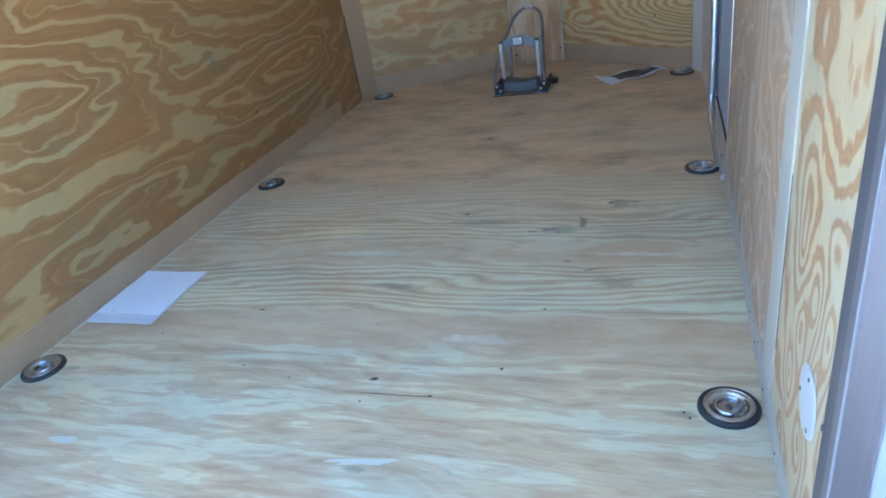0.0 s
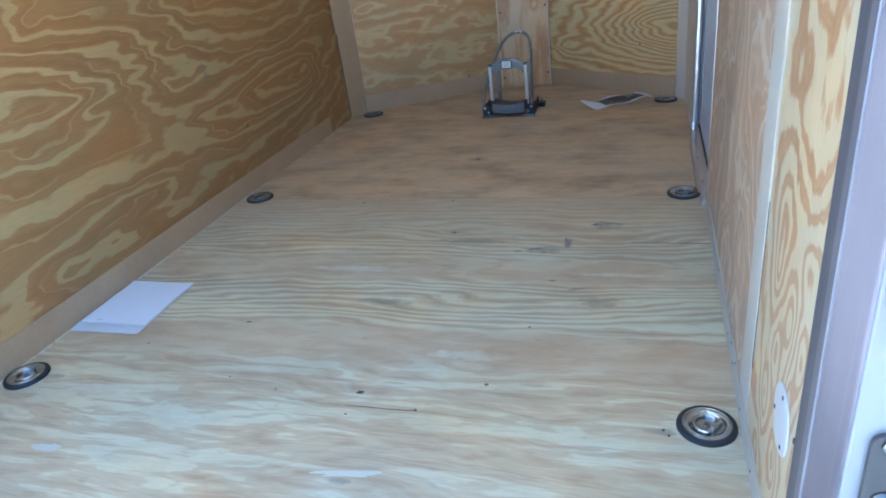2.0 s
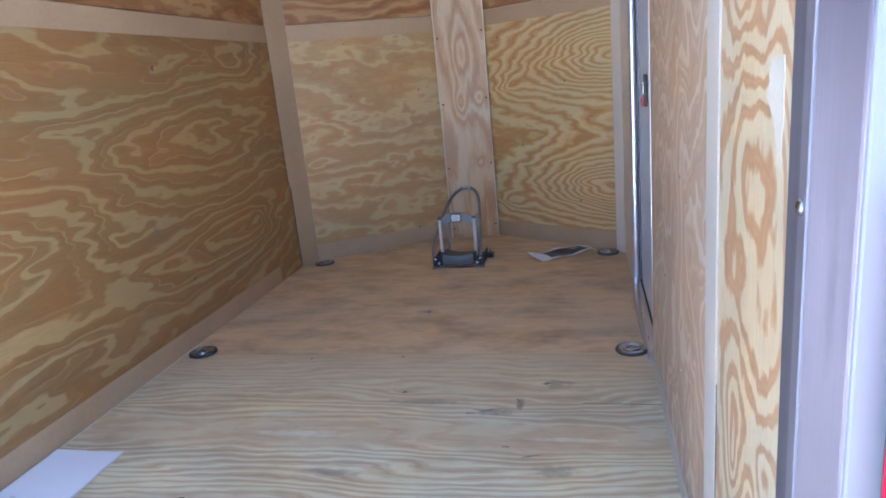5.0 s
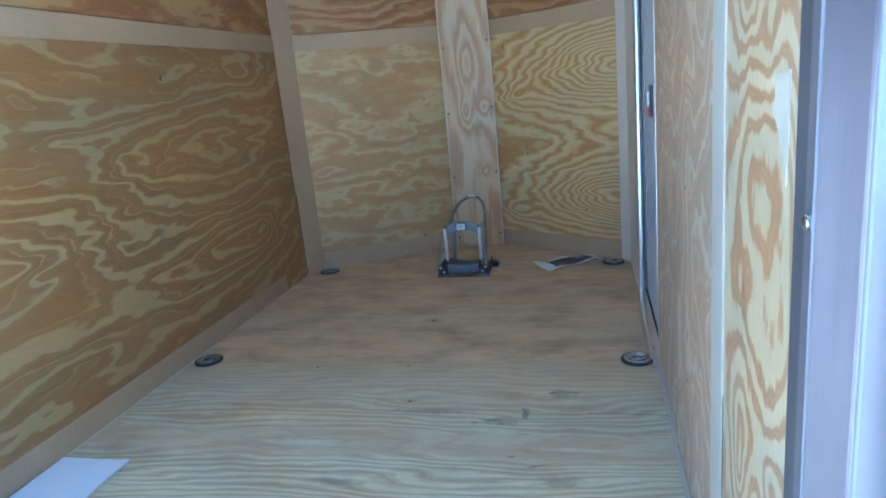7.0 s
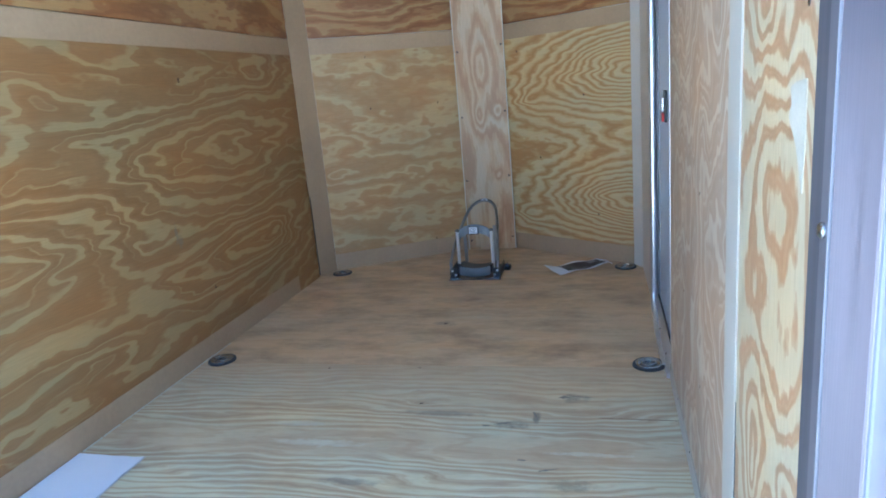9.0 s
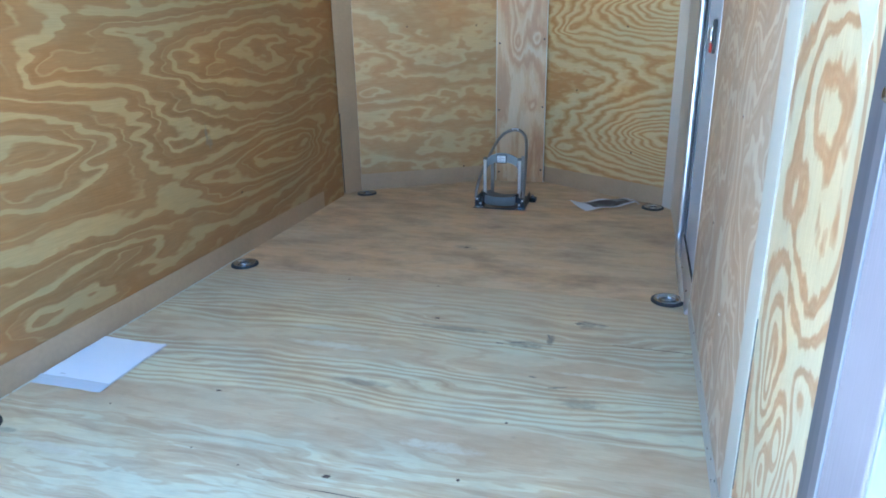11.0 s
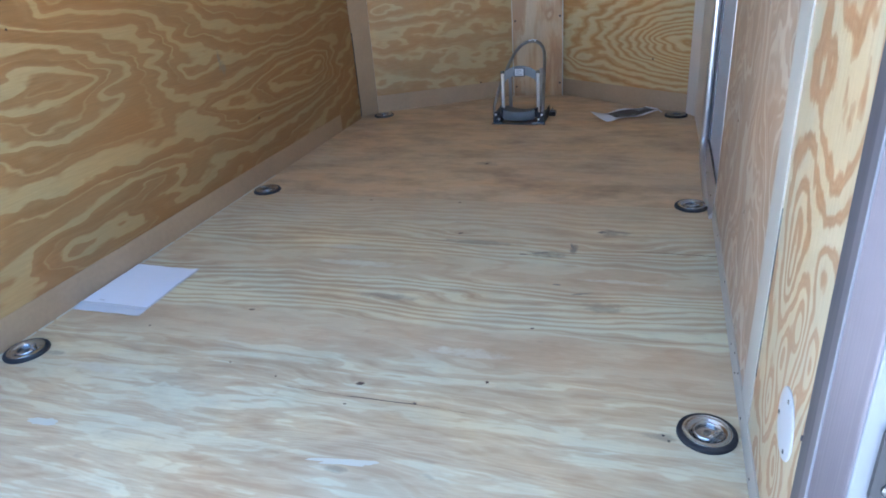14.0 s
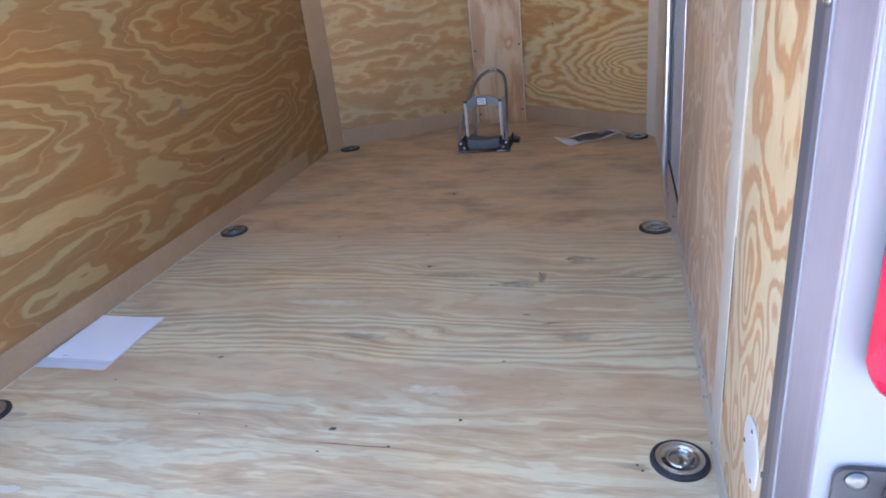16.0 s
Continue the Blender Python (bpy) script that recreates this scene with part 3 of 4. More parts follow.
# nose: two slanted panels and a flat one between
def nose_wall(name, x0, y0, x1, y1, mat):
    length = math.hypot(x1 - x0, y1 - y0)
    turn = math.atan2(y1 - y0, x1 - x0)
    w = thing(name, pose(x0, y0, 0, 0, 0, math.degrees(turn)), "slanted nose wall of varnished plywood", "wall", kind="structure")
    part("plywood_panel", box(0, 0, 0, length, PLY, BELT1 - 0.001, 0.0008), mat, w)
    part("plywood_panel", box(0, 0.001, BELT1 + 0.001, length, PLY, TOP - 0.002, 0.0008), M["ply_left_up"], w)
    part("belt_strip", box(0, -0.0015, BELT0, length, 0.0005, BELT1 - 0.003, 0.0006), M["strip"], w)
    part("kick_strip", box(0, -0.002, 0.0005, length, 0.0005, 0.095, 0.0006), M["strip"], w, "dull tan strip along the floor")
    part("outer_skin", box(-0.03, PLY + 0.03, -0.02, length + 0.03, PLY + 0.036, TOP + 0.02), M["skin"], w)
    return w


wall_nose_left = nose_wall("wall_nose_left", 0.057, 2.456, 0.80, 2.897, M["ply_nose_l"])
wall_nose_right = nose_wall("wall_nose_right", 1.03, 2.897, 1.722, 2.447, M["ply_nose_r"])
for name, (x0, y0), (x1, y1) in (("corner_post_left", (0.0005, 2.332), (0.056, 2.4555)), ("corner_post_right", (1.7225, 2.446), (1.766, 2.366))):
    length, turn = math.hypot(x1 - x0, y1 - y0), math.atan2(y1 - y0, x1 - x0)
    post = thing(name, pose(x0, y0, 0, 0, 0, math.degrees(turn)), "flat dull tan cover strip up the nose corner", "trim", kind="structure")
    # The right strip takes the lightened copy, its corner getting little light.
    part("cover_strip", box(0, 0, 0.0005, length, 0.004, TOP - 0.002, 0.0008), M["strip_lightened" if name.endswith("right") else "strip"], post)
    part("backing", box(-0.01, 0.02, -0.02, length + 0.01, 0.026, TOP + 0.02), M["skin"], post)
    if name.endswith("left"):
        part("gap", box(-0.0005, -0.0012, 0.012, 0.0045, 0.001, 0.46, 0.0004), M["rubber"], post, "dark open gap beside the side wall")
wall_nose = thing("wall_nose", pose(0, APEX - 0.012, 0), "narrow flat plywood cover in the tip of the nose", "wall", kind="structure")
part("batten", box(0.770, -0.012, 0.0005, 1.053, -0.002, TOP - 0.003, 0.0012), M["ply_batten"], wall_nose, "bare plywood cover board with upright grain")
part("backing", box(0.74, 0.020, 0, 1.09, 0.03, TOP), M["skin"], wall_nose)
for bx in (0.7678, 1.0548):
    part("caulk_bead", box(bx - 0.002, -0.0125, 0.0005, bx + 0.0025, -0.004, TOP - 0.003, 0.0008), M["filler"], wall_nose, "pale cut edge of the cover board")
for bz in (0.075, 0.445, 0.82, 1.19, 1.56):
    for bx, dz in ((0.786, -0.02), (1.040, 0.0)):
        part("nail", turned([(0.0060, -0.001), (0.0056, 0.0012), (0, 0.0018)], 10), M["nail"], wall_nose, m=pose(bx, -0.0123, bz + dz, 90))

# right wall: local x runs to the rear, local y points outward
D0, D1, SILL, KICK_R = 1.07, 1.66, 0.085, 0.055


def rbox(y0, d0, z0, y1, d1, z1, bevel=0.0):
    return box(-y1, d0, z0, -y0, d1, z1, bevel)


wall_right = thing("wall_right", pose(1.7425, 0, 0, 0, 0, -90.94), "side wall lined with plywood of upright grain", "wall", kind="structure")
part("plywood_panel", rbox(-0.447, 0, 0.0, -0.002, PLY, TOP - 0.002, 0.0008), M["ply_right_rear"], wall_right, "narrow plywood sheet with a large knot")
part("plywood_panel", rbox(-0.0005, 0, 0.0, D0, PLY, TOP - 0.002, 0.0008), M["ply_right"], wall_right)
part("joint_strip", rbox(0.001, -0.0025, 0.001, 0.093, 0.0005, TOP - 0.003, 0.0008), M["strip_pale"], wall_right, "pale upright strip over the panel joint")
part("panel_edge", rbox(-0.4515, -0.0004, 0.001, -0.4475, PLY, TOP - 0.003, 0.0006), M["filler"], wall_right, "pale cut edge of the sheet")
part("panel_edge", rbox(D0 + 0.0005, -0.0015, 0.001, D0 + 0.0035, PLY, TOP - 0.003, 0.0006), M["trim"], wall_right, "bright metal edge beside the side door")
part("joint_crack", rbox(-0.0035, -0.0008, 0.16, -0.0008, 0.002, 0.47, 0.0), M["rubber"], wall_right, "dark open joint")
part("kick_strip", rbox(-0.446, -0.0035, 0.0005, D0 - 0.001, 0.0003, KICK_R, 0.0008), M["strip_pale"], wall_right, "pale strip along the floor")
part("outer_skin", rbox(REAR, PLY + 0.03, -0.02, D0, PLY + 0.036, TOP + 0.02), M["skin"], wall_right)
for ny, nz in ((0.30, 0.028), (0.20, 0.022), (0.235, 0.048), (0.06, 0.018), (0.55, 0.05), (0.83, 0.052), (0.16, 0.05), (-0.10, 0.02)):
    part("nail", turned([(0.0028, -0.001), (0.0025, 0.0008), (0, 0.0012)], 8), M["nail"], wall_right, m=pose(-ny, -0.0035, nz, 90))
for ny, nz in ((-0.36, 0.61), (-0.30, 1.02), (-0.36, 0.30), (0.40, 0.30), (0.42, 0.72), (0.70, 0.42)):
    part("screw", turned([(0.0042, -0.001), (0.004, 0.0008), (0.0012, 0.0014), (0, 0.0006)], 10), M["zinc"], wall_right, m=pose(-ny, 0.0, nz, 90))
bm = bmesh.new()
tear = [(0.303, 0.845), (0.290, 0.868), (0.278, 0.888), (0.262, 0.902), (0.248, 0.914), (0.257, 0.928), (0.252, 0.944), (0.272, 0.950), (0.306, 0.953), (0.308, 0.895)]
lo = [bm.verts.new((x, 0.0005, z)) for x, z in tear]
hi = [bm.verts.new((x, -0.0012, z)) for x, z in tear]
bm.faces.new(hi)
for k in range(len(tear)):
    bm.faces.new((lo[k], lo[(k + 1) % len(tear)], hi[(k + 1) % len(tear)], hi[k]))
part("torn_veneer", bm, M["tear"], wall_right, "pale torn patch of veneer")

wall_right_front = thing("wall_right_front", pose(1.762, 0, 0, 0, 0, -90), "short side wall beside the side door", "wall", kind="structure")
part("wall_panel", rbox(D1 + 0.012, 0, 0.0, 2.365, PLY, TOP - 0.002, 0.0008), M["strip_lightened"], wall_right_front, "tan panel beside the nose, lightened against weak light")
part("outer_skin", rbox(D1, PLY + 0.03, -0.02, 2.38, PLY + 0.036, TOP + 0.02), M["skin"], wall_right_front)
part("outer_skin", rbox(D0 + 0.002, PLY + 0.0305, -0.02, D1 - 0.002, PLY + 0.036, TOP + 0.02), M["skin"], wall_right_front)
bm = bmesh.new()
rows = []
for k in range(9):
    y = D0 + 0.003 + (D1 + 0.006 - D0) * k / 8
    foot, lip = 1.7465 + 0.019 * (y - D0), 0.052 + 0.055 * (y - D0)
    rows.append([bm.verts.new((-y, x - 1.762, z)) for x, z in ((foot, 0.0006), (foot + 0.003, 0.012), (1.772, lip - 0.004), (1.7775, lip), (1.7785, 0.0006))])
for a_, b_ in zip(rows, rows[1:]):
    for k in range(5):
        bm.faces.new((a_[k], a_[(k + 1) % 5], b_[(k + 1) % 5], b_[k]))
bm.faces.new(rows[0])
bm.faces.new(rows[-1][::-1])
part("door_sill", bm, M["sill"], wall_right_front, "grey metal threshold sloping to the floor", True)
part("sill_seal", pipe([(-D0 - 0.004, 0.0135, 0.057), (-D1 - 0.004, 0.0135, 0.090)], 0.0036, 8), M["rubber"], wall_right_front, "dark seal line under the door")
part("door_trim", pipe([(-D1, -0.004, TOP - 0.02), (-D1, -0.004, 0.105)], 0.0140, 14), M["trim"], wall_right_front, "bright rounded metal edge of the door opening", True)
part("trim_foot", pipe([(-D1, -0.0045, 0.112), (-D1 + 0.006, -0.0070, 0.088), (-D1 + 0.030, -0.0075, 0.050), (-D1 + 0.085, -0.0075, 0.026), (-D1 + 0.16, -0.0080, 0.014), (-D1 + 0.30, -0.0095, 0.006), (-D1 + 0.50, -0.0125, 0.002)], 0.0115, 14), M["trim"], wall_right_front, "bright curved foot of the door edge", True)
for y in (1.20, 1.42, 1.60):
    part("rivet", turned([(0.0040, 0.0), (0.0036, 0.0018), (0, 0.0024)], 10), M["zinc"], wall_right_front, "", True, pose(-y, -0.004, 0.030 + 0.02 * (y - D0), 55))

door = thing("door_1", pose(1.762, 0, 0, 0, 0, -90), "closed side door with plain grey lining", "door", kind="structure")
part("door_panel", rbox(D0 + 0.002, 0.018, 0.048, D1 - 0.012, 0.039, TOP - 0.002, 0.002), M["door"], door)
part("door_seal", rbox(D1 - 0.0115, 0.012, SILL, D1 - 0.004, 0.039, TOP - 0.002, 0.001), M["seal"], door, "grey rubber door seal")
latch = part("latch", rbox(1.335, 0.008, 0.800, 1.385, 0.0175, 0.905, 0.003), M["black"], door, "black inside door latch")
part("latch_tab", rbox(1.340, 0.001, 0.803, 1.380, 0.0075, 0.832, 0.002), M["red_plastic"], latch, "red lock tab")
part("latch_lever", rbox(1.350, 0.002, 0.838, 1.370, 0.0075, 0.882, 0.002), M["chrome"], latch, "bright latch lever")

ceiling = link("ceiling", prism([(-0.05, REAR), (W + 0.05, REAR), (W + 0.05, 2.37), (1.77, 2.46), (1.06, APEX + 0.06), (0.76, APEX + 0.06), (0.03, 2.49), (-0.05, 2.36)], TOP, TOP + 0.03), M["ceiling"])
tagged(ceiling, "plain white trailer roof lining", "ceiling", kind="structure")

# ---- rear frame ----
PX = 1.700
frame_right = thing("rear_post_right", pose(0, 0, 0), "brushed metal rear door post, white outer face darkened in colour", "post", kind="structure")
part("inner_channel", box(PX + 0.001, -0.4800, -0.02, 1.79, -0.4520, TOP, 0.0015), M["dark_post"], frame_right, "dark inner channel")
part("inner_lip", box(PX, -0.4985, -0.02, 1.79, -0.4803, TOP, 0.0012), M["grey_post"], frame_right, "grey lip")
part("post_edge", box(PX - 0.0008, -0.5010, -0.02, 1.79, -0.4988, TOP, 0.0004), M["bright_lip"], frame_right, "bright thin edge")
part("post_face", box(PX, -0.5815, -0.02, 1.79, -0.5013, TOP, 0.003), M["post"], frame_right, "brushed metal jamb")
part("outer_face", box(PX + 0.0006, -0.5860, -0.10, 1.90, -0.5818, TOP + 0.03, 0.002), M["rear_white_dimmed"], frame_right, "white outer face, colour darkened against outdoor glare")
part("bumper", box(PX - 0.0008, -0.4555, 0.406, PX + 0.004, -0.4530, 0.412, 0.0005), M["dark_post"], frame_right, "small black rubber bumper")
bolt = part("bolt", turned([(0.0062, -0.001), (0.0060, 0.0016), (0.0042, 0.0034), (0, 0.0040)], 16), M["zinc"], frame_right, "", True, pose(PX - 0.0002, -0.4895, 0.853, 0, -90, 0))
frame_left = thing("rear_post_left", pose(0, 0, 0), "brushed metal rear door post", "post", kind="structure")
part("post_face", box(-0.045, -0.5815, -0.02, 0.04, -0.452, TOP, 0.003), M["post"], frame_left)
part("outer_face", box(-0.14, -0.5860, -0.10, 0.037, -0.5818, TOP + 0.03, 0.002), M["rear_white_dimmed"], frame_left)
header = link("rear_header", box(0.0405, -0.5815, TOP - 0.09, PX - 0.002, -0.452, TOP - 0.001, 0.003), M["skin"])
tagged(header, "white header over the rear opening", "header", kind="structure")
sill = link("rear_sill", box(0.041, -0.5815, -0.021, PX - 0.002, REAR + 0.0095, -0.002, 0.001), M["dark_post"])
tagged(sill, "dark metal sill at the rear edge", "sill", kind="structure")


# ---- tail lamp and latch keeper on the rear post ----
def rounded(w, h, r):
    pts = []
    for cx, cy, a0 in ((w / 2 - r, h / 2 - r, 0), (-w / 2 + r, h / 2 - r, 90), (-w / 2 + r, -h / 2 + r, 180), (w / 2 - r, -h / 2 + r, 270)):
        pts += arc(cx, cy, r, a0, a0 + 90, 6)
    return pts


tail = thing("tail_lamp", pose(1.765, -0.5862, 0.753, 90), "tall red tail lamp on the pale rear post", "tail lamp")
part("bezel", prism(rounded(0.088, 0.276, 0.020), 0.0, 0.006, 0.0015), M["black"], tail, "dark rubber surround")
part("lens", prism(rounded(0.092, 0.280, 0.021), 0.0062, 0.026, 0.006), M["lens"], tail, "glossy red lens", True)
for lz in (-0.09, -0.05, 0.0, 0.05, 0.09):
    part("lens_rib", box(-0.040, lz - 0.0015, 0.0262, 0.040, lz + 0.0015, 0.0275, 0.0006), M["lens"], tail)

keeper = thing("latch_keeper", pose(1.757, -0.5862, 0.502, 90), "dark steel latch keeper bolted to the rear post", "latch")
part("plate", prism(rounded(0.088, 0.080, 0.010), 0.0, 0.005, 0.001), M["black_steel"], keeper)
for kz in (0.031, -0.020):
    part("bolt", turned([(0.0080, 0.0048), (0.0078, 0.0068), (0.0058, 0.0088), (0.0020, 0.0096), (0, 0.0090)], 20), M["steel"], keeper, "domed grey bolt head", True, pose(-0.030, kz, 0))
part("tongue", box(-0.012, -0.036, 0.0052, 0.040, 0.030, 0.020, 0.003), M["black_steel"], keeper)

# ---- round cover plate on the right wall ----
cover = thing("cover_plate", pose(1.7380, -0.248, 0.262, 0, -90, -0.94), "round white plastic cover plate screwed to the plywood wall", "cover plate")
part("disc", turned([(0.049, 0.0), (0.049, 0.0012), (0.0478, 0.0022), (0.044, 0.0026), (0, 0.0028)], 48), M["cover"], cover, "", True)
for q in (355, 104, 214):
    part("screw", turned([(0.0034, 0.0024), (0.0032, 0.0036), (0.0012, 0.0041), (0, 0.0034)], 12), M["steel"], cover, "", True, pose(0.037 * math.cos(radians(q)), 0.037 * math.sin(radians(q)), 0))


# ---- recessed tie-down rings in the floor ----
def tie_down():
    t = thing("tie_down_ring", pose(0, 0, 0), "round zinc tie-down ring in a dark-rimmed pan on plywood", "tie-down ring", "floor tie-down rings")
    part("flange", turned([(0.0545, 0.0002), (0.0547, 0.0024), (0.0536, 0.0068), (0.0505, 0.0092), (0.0455, 0.0094), (0.0442, 0.0070), (0.0436, 0.0010), (0, 0.0010)], 48), M["rubber"], t, "dark bevelled skirt", True)
    part("pan", turned([(0.0452, 0.0086), (0.0446, 0.0100), (0.0430, 0.0103), (0.0412, 0.0092), (0.0395, 0.0094), (0.0372, 0.0104), (0.0352, 0.0100), (0.0325, 0.0072), (0.0290, 0.0050), (0.0180, 0.0040), (0.0, 0.0042)], 56), M["zinc"], t, "pressed bright zinc pan", True)
    r = 0.0235
    loop = [(r * math.cos(radians(q)), r * math.sin(radians(q)), 0.0078) for q in range(60, 301, 12)]
    part("ring", pipe(loop + [(0.0145, -0.0200, 0.0082), (0.0145, 0.0, 0.0084), (0.0145, 0.0200, 0.0082)], 0.0034, 10, True), M["zinc"], t, "bright bent ring", True)
    br = part("bracket", box(0.0095, -0.0105, 0.0038, 0.0200, 0.0105, 0.0120, 0.0026), M["zinc"], t, "bracket over the ring", True)
    for ry_ in (-0.0055, 0.0055):
        part("rivet", turned([(0.0030, 0.0), (0.0028, 0.0020), (0, 0.0028)], 10), M["zinc"], br, "", True, pose(0.0148, ry_, 0.0118))
    part("bolt", turned([(0.0070, 0.0036), (0.0068, 0.0062), (0.0045, 0.0076), (0, 0.0070)], 6), M["steel"], t, "centre bolt")
    for q in (52, 142, 232, 322):
        part("screw", turned([(0.0030, 0.0040), (0.0028, 0.0056), (0.0010, 0.0060), (0, 0.0052)], 8), M["steel"], t, "", True, pose(0.0285 * math.cos(radians(q)), 0.0285 * math.sin(radians(q)), 0))
    return t


ring0 = tie_down()
for k, (rx, ry, rt) in enumerate(((1.680, 0.023, -38), (0.058, 0.0, 40), (0.072, 1.174, 75), (1.699, 1.174, -60), (0.115, 2.386, 10), (1.676, 2.390, 160))):
    if k == 0:
        ring0.matrix_basis = pose(rx, ry, 0, 0, 0, rt)
    else:
        copy_thing(ring0, pose(rx, ry, 0, 0, 0, rt))


# ---- wheel chock ----
def wheel_chock():
    c = thing("wheel_chock", pose(0.915, 2.215, 0), "zinc-plated motorcycle wheel chock bolted to the floor", "wheel chock")
    for sx in (-1, 1):
        x = 0.130 * sx
        rail = bmesh.new()
        box(min(x, x - 0.038 * sx), 0.0, 0.0005, max(x, x - 0.038 * sx), 0.20, 0.0045, 0, rail)
        box(min(x, x - 0.004 * sx), 0.0, 0.0047, max(x, x - 0.004 * sx), 0.20, 0.050, 0, rail)
        part("side_rail", rail, M["dark_steel"], c)
        foot = part("foot_bracket", box(min(x, x - 0.055 * sx), -0.004, 0.0044, max(x, x - 0.055 * sx), 0.008, 0.0085, 0.001), M["zinc"], c, "bright front foot")
        part("post", pipe([(0.090 * sx, 0.070, 0.035), (0.090 * sx, 0.070, 0.245)], 0.0090, 16), M["post_zinc"], c, "bright upright post", True)
        part("post_cap", turned([(0.0098, 0), (0.0098, 0.008), (0.007, 0.012), (0, 0.013)], 16), M["steel"], c, "", True, pose(0.090 * sx, 0.070, 0.243))
        part("strut", box(min(0.074 * sx, 0.092 * sx), 0.226, 0.0112, max(0.074 * sx, 0.092 * sx), 0.234, 0.236, 0.0015), M["hoop"], c, "flat rear upright")
        part("corner_bracket", box(min(0.094 * sx, 0.1255 * sx), 0.0105, 0.0047, max(0.094 * sx, 0.1255 * sx), 0.0140, 0.060, 0.0015), M["dark_steel"], c)
        for fx, fz in ((0.118, 0.047), (0.101, 0.024)):
            part("bolt", turned([(0.0062, 0), (0.0060, 0.004), (0.004, 0.006), (0, 0.0066)], 12), M["post_zinc"], c, "bright bolt", True, pose(fx * sx, 0.0105, fz, 90))
        for by, bz in ((0.024, 0.042), (0.055, 0.026)):
            part("bolt", turned([(0.0075, 0), (0.0075, 0.006), (0.004, 0.007), (0.004, 0.012), (0, 0.012)], 6), M["zinc"], c, "bright bolt", m=pose(x - 0.0305 * sx if bz < 0.03 else x - 0.0045 * sx, by, 0.0046 if bz < 0.03 else bz, 0, 0 if bz < 0.03 else -90 * sx, 0))
    # concave cradle for the wheel
    bm = bmesh.new()
    rows = []
    for i in range(15):
        q = -1 + 2 * i / 14
        x = 0.092 * q
        top = 0.050 + 0.030 * abs(q) ** 2.2
        rows.append([bm.verts.new((x, 0.028 + 0.01 * (1 - q * q), 0.028)), bm.verts.new((x, 0.028 + 0.01 * (1 - q * q), top)), bm.verts.new((x, 0.20, top * 0.62)), bm.verts.new((x, 0.20, 0.020))])
    for a_, b_ in zip(rows, rows[1:]):
        for k in range(4):
            bm.faces.new((a_[k], a_[(k + 1) % 4], b_[(k + 1) % 4], b_[k]))
    bm.faces.new(rows[0])
    bm.faces.new(rows[-1][::-1])
    part("cradle", bm, M["dark_steel"], c, "dark curved wheel cradle", True)
    band = bmesh.new()
    rows = []
    for i in range(17):
        q = -1 + 2 * i / 16
        sag = 0.009 * (1 - q * q)
        rows.append([band.verts.new((0.080 * q, y, z - sag)) for y, z in ((0.020, 0.020), (0.012, 0.042), (0.018, 0.066), (0.025, 0.066), (0.026, 0.020))])
    for a_, b_ in zip(rows, rows[1:]):
        for k in range(5):
            band.faces.new((a_[k], a_[(k + 1) % 5], b_[(k + 1) % 5], b_[k]))
    band.faces.new(rows[0])
    band.faces.new(rows[-1][::-1])
    part("cradle_lip", band, M["cradle_grey"], c, "light grey sagging front lip", True)
    # arched plate over the posts
    bm = bmesh.new()
    inner = [(0.082 * math.cos(radians(q)), 0.185 + 0.046 * math.sin(radians(q))) for q in range(0, 181, 12)]
    outer = [(0.100 * math.cos(radians(q)), 0.205 + 0.072 * math.sin(radians(q))) for q in range(0, 181, 12)]
    fr = [[bm.verts.new((x, y, z)) for x, z in run] for y in (0.079, 0.084) for run in (inner, outer)]
    for k in range(len(inner) - 1):
        bm.faces.new((fr[0][k], fr[0][k + 1], fr[1][k + 1], fr[1][k]))
        bm.faces.new((fr[2][k], fr[3][k], fr[3][k + 1], fr[2][k + 1]))
        bm.faces.new((fr[0][k], fr[2][k], fr[2][k + 1], fr[0][k + 1]))
        bm.faces.new((fr[1][k], fr[1][k + 1], fr[3][k + 1], fr[3][k]))
    for k in (0, -1):
        bm.faces.new((fr[0][k], fr[1][k], fr[3][k], fr[2][k]))
    part("arch_plate", bm, M["dark_zinc"], c, "arched steel plate")
    lab = part("label", box(-0.032, 0.0762, 0.224, 0.022, 0.0788, 0.268, 0.0004), M["rubber"], c, "black-edged sticker")
    part("label_face", box(-0.027, 0.0740, 0.229, 0.017, 0.0760, 0.263, 0.0), M["label"], lab, "white label")
    for k in range(4):
        part("text_bar", box(-0.022, 0.0732, 0.233 + 0.0075 * k, 0.012 - 0.006 * (k % 2), 0.0738, 0.2355 + 0.0075 * k), M["ink"], lab)
    # tall hoop behind
    rise = [(-0.130, 0.030, 0.046), (-0.131, 0.046, 0.085), (-0.124, 0.080, 0.130), (-0.109, 0.130, 0.185), (-0.091, 0.180, 0.238), (-0.073, 0.225, 0.285), (-0.056, 0.258, 0.318), (-0.034, 0.290, 0.342), (-0.012, 0.306, 0.354), (0.008, 0.313, 0.3595), (0.026, 0.315, 0.361)]
    fall = [(0.044, 0.313, 0.3585), (0.064, 0.305, 0.350), (0.082, 0.288, 0.335), (0.094, 0.258, 0.312), (0.101, 0.225, 0.280), (0.106, 0.180, 0.238), (0.111, 0.130, 0.185), (0.115, 0.080, 0.130), (0.118, 0.046, 0.085), (0.117, 0.030, 0.046)]
    part("hoop", pipe(rise + fall, 0.0082, 12), M["hoop"], c, "bent steel hoop leaning back", True)
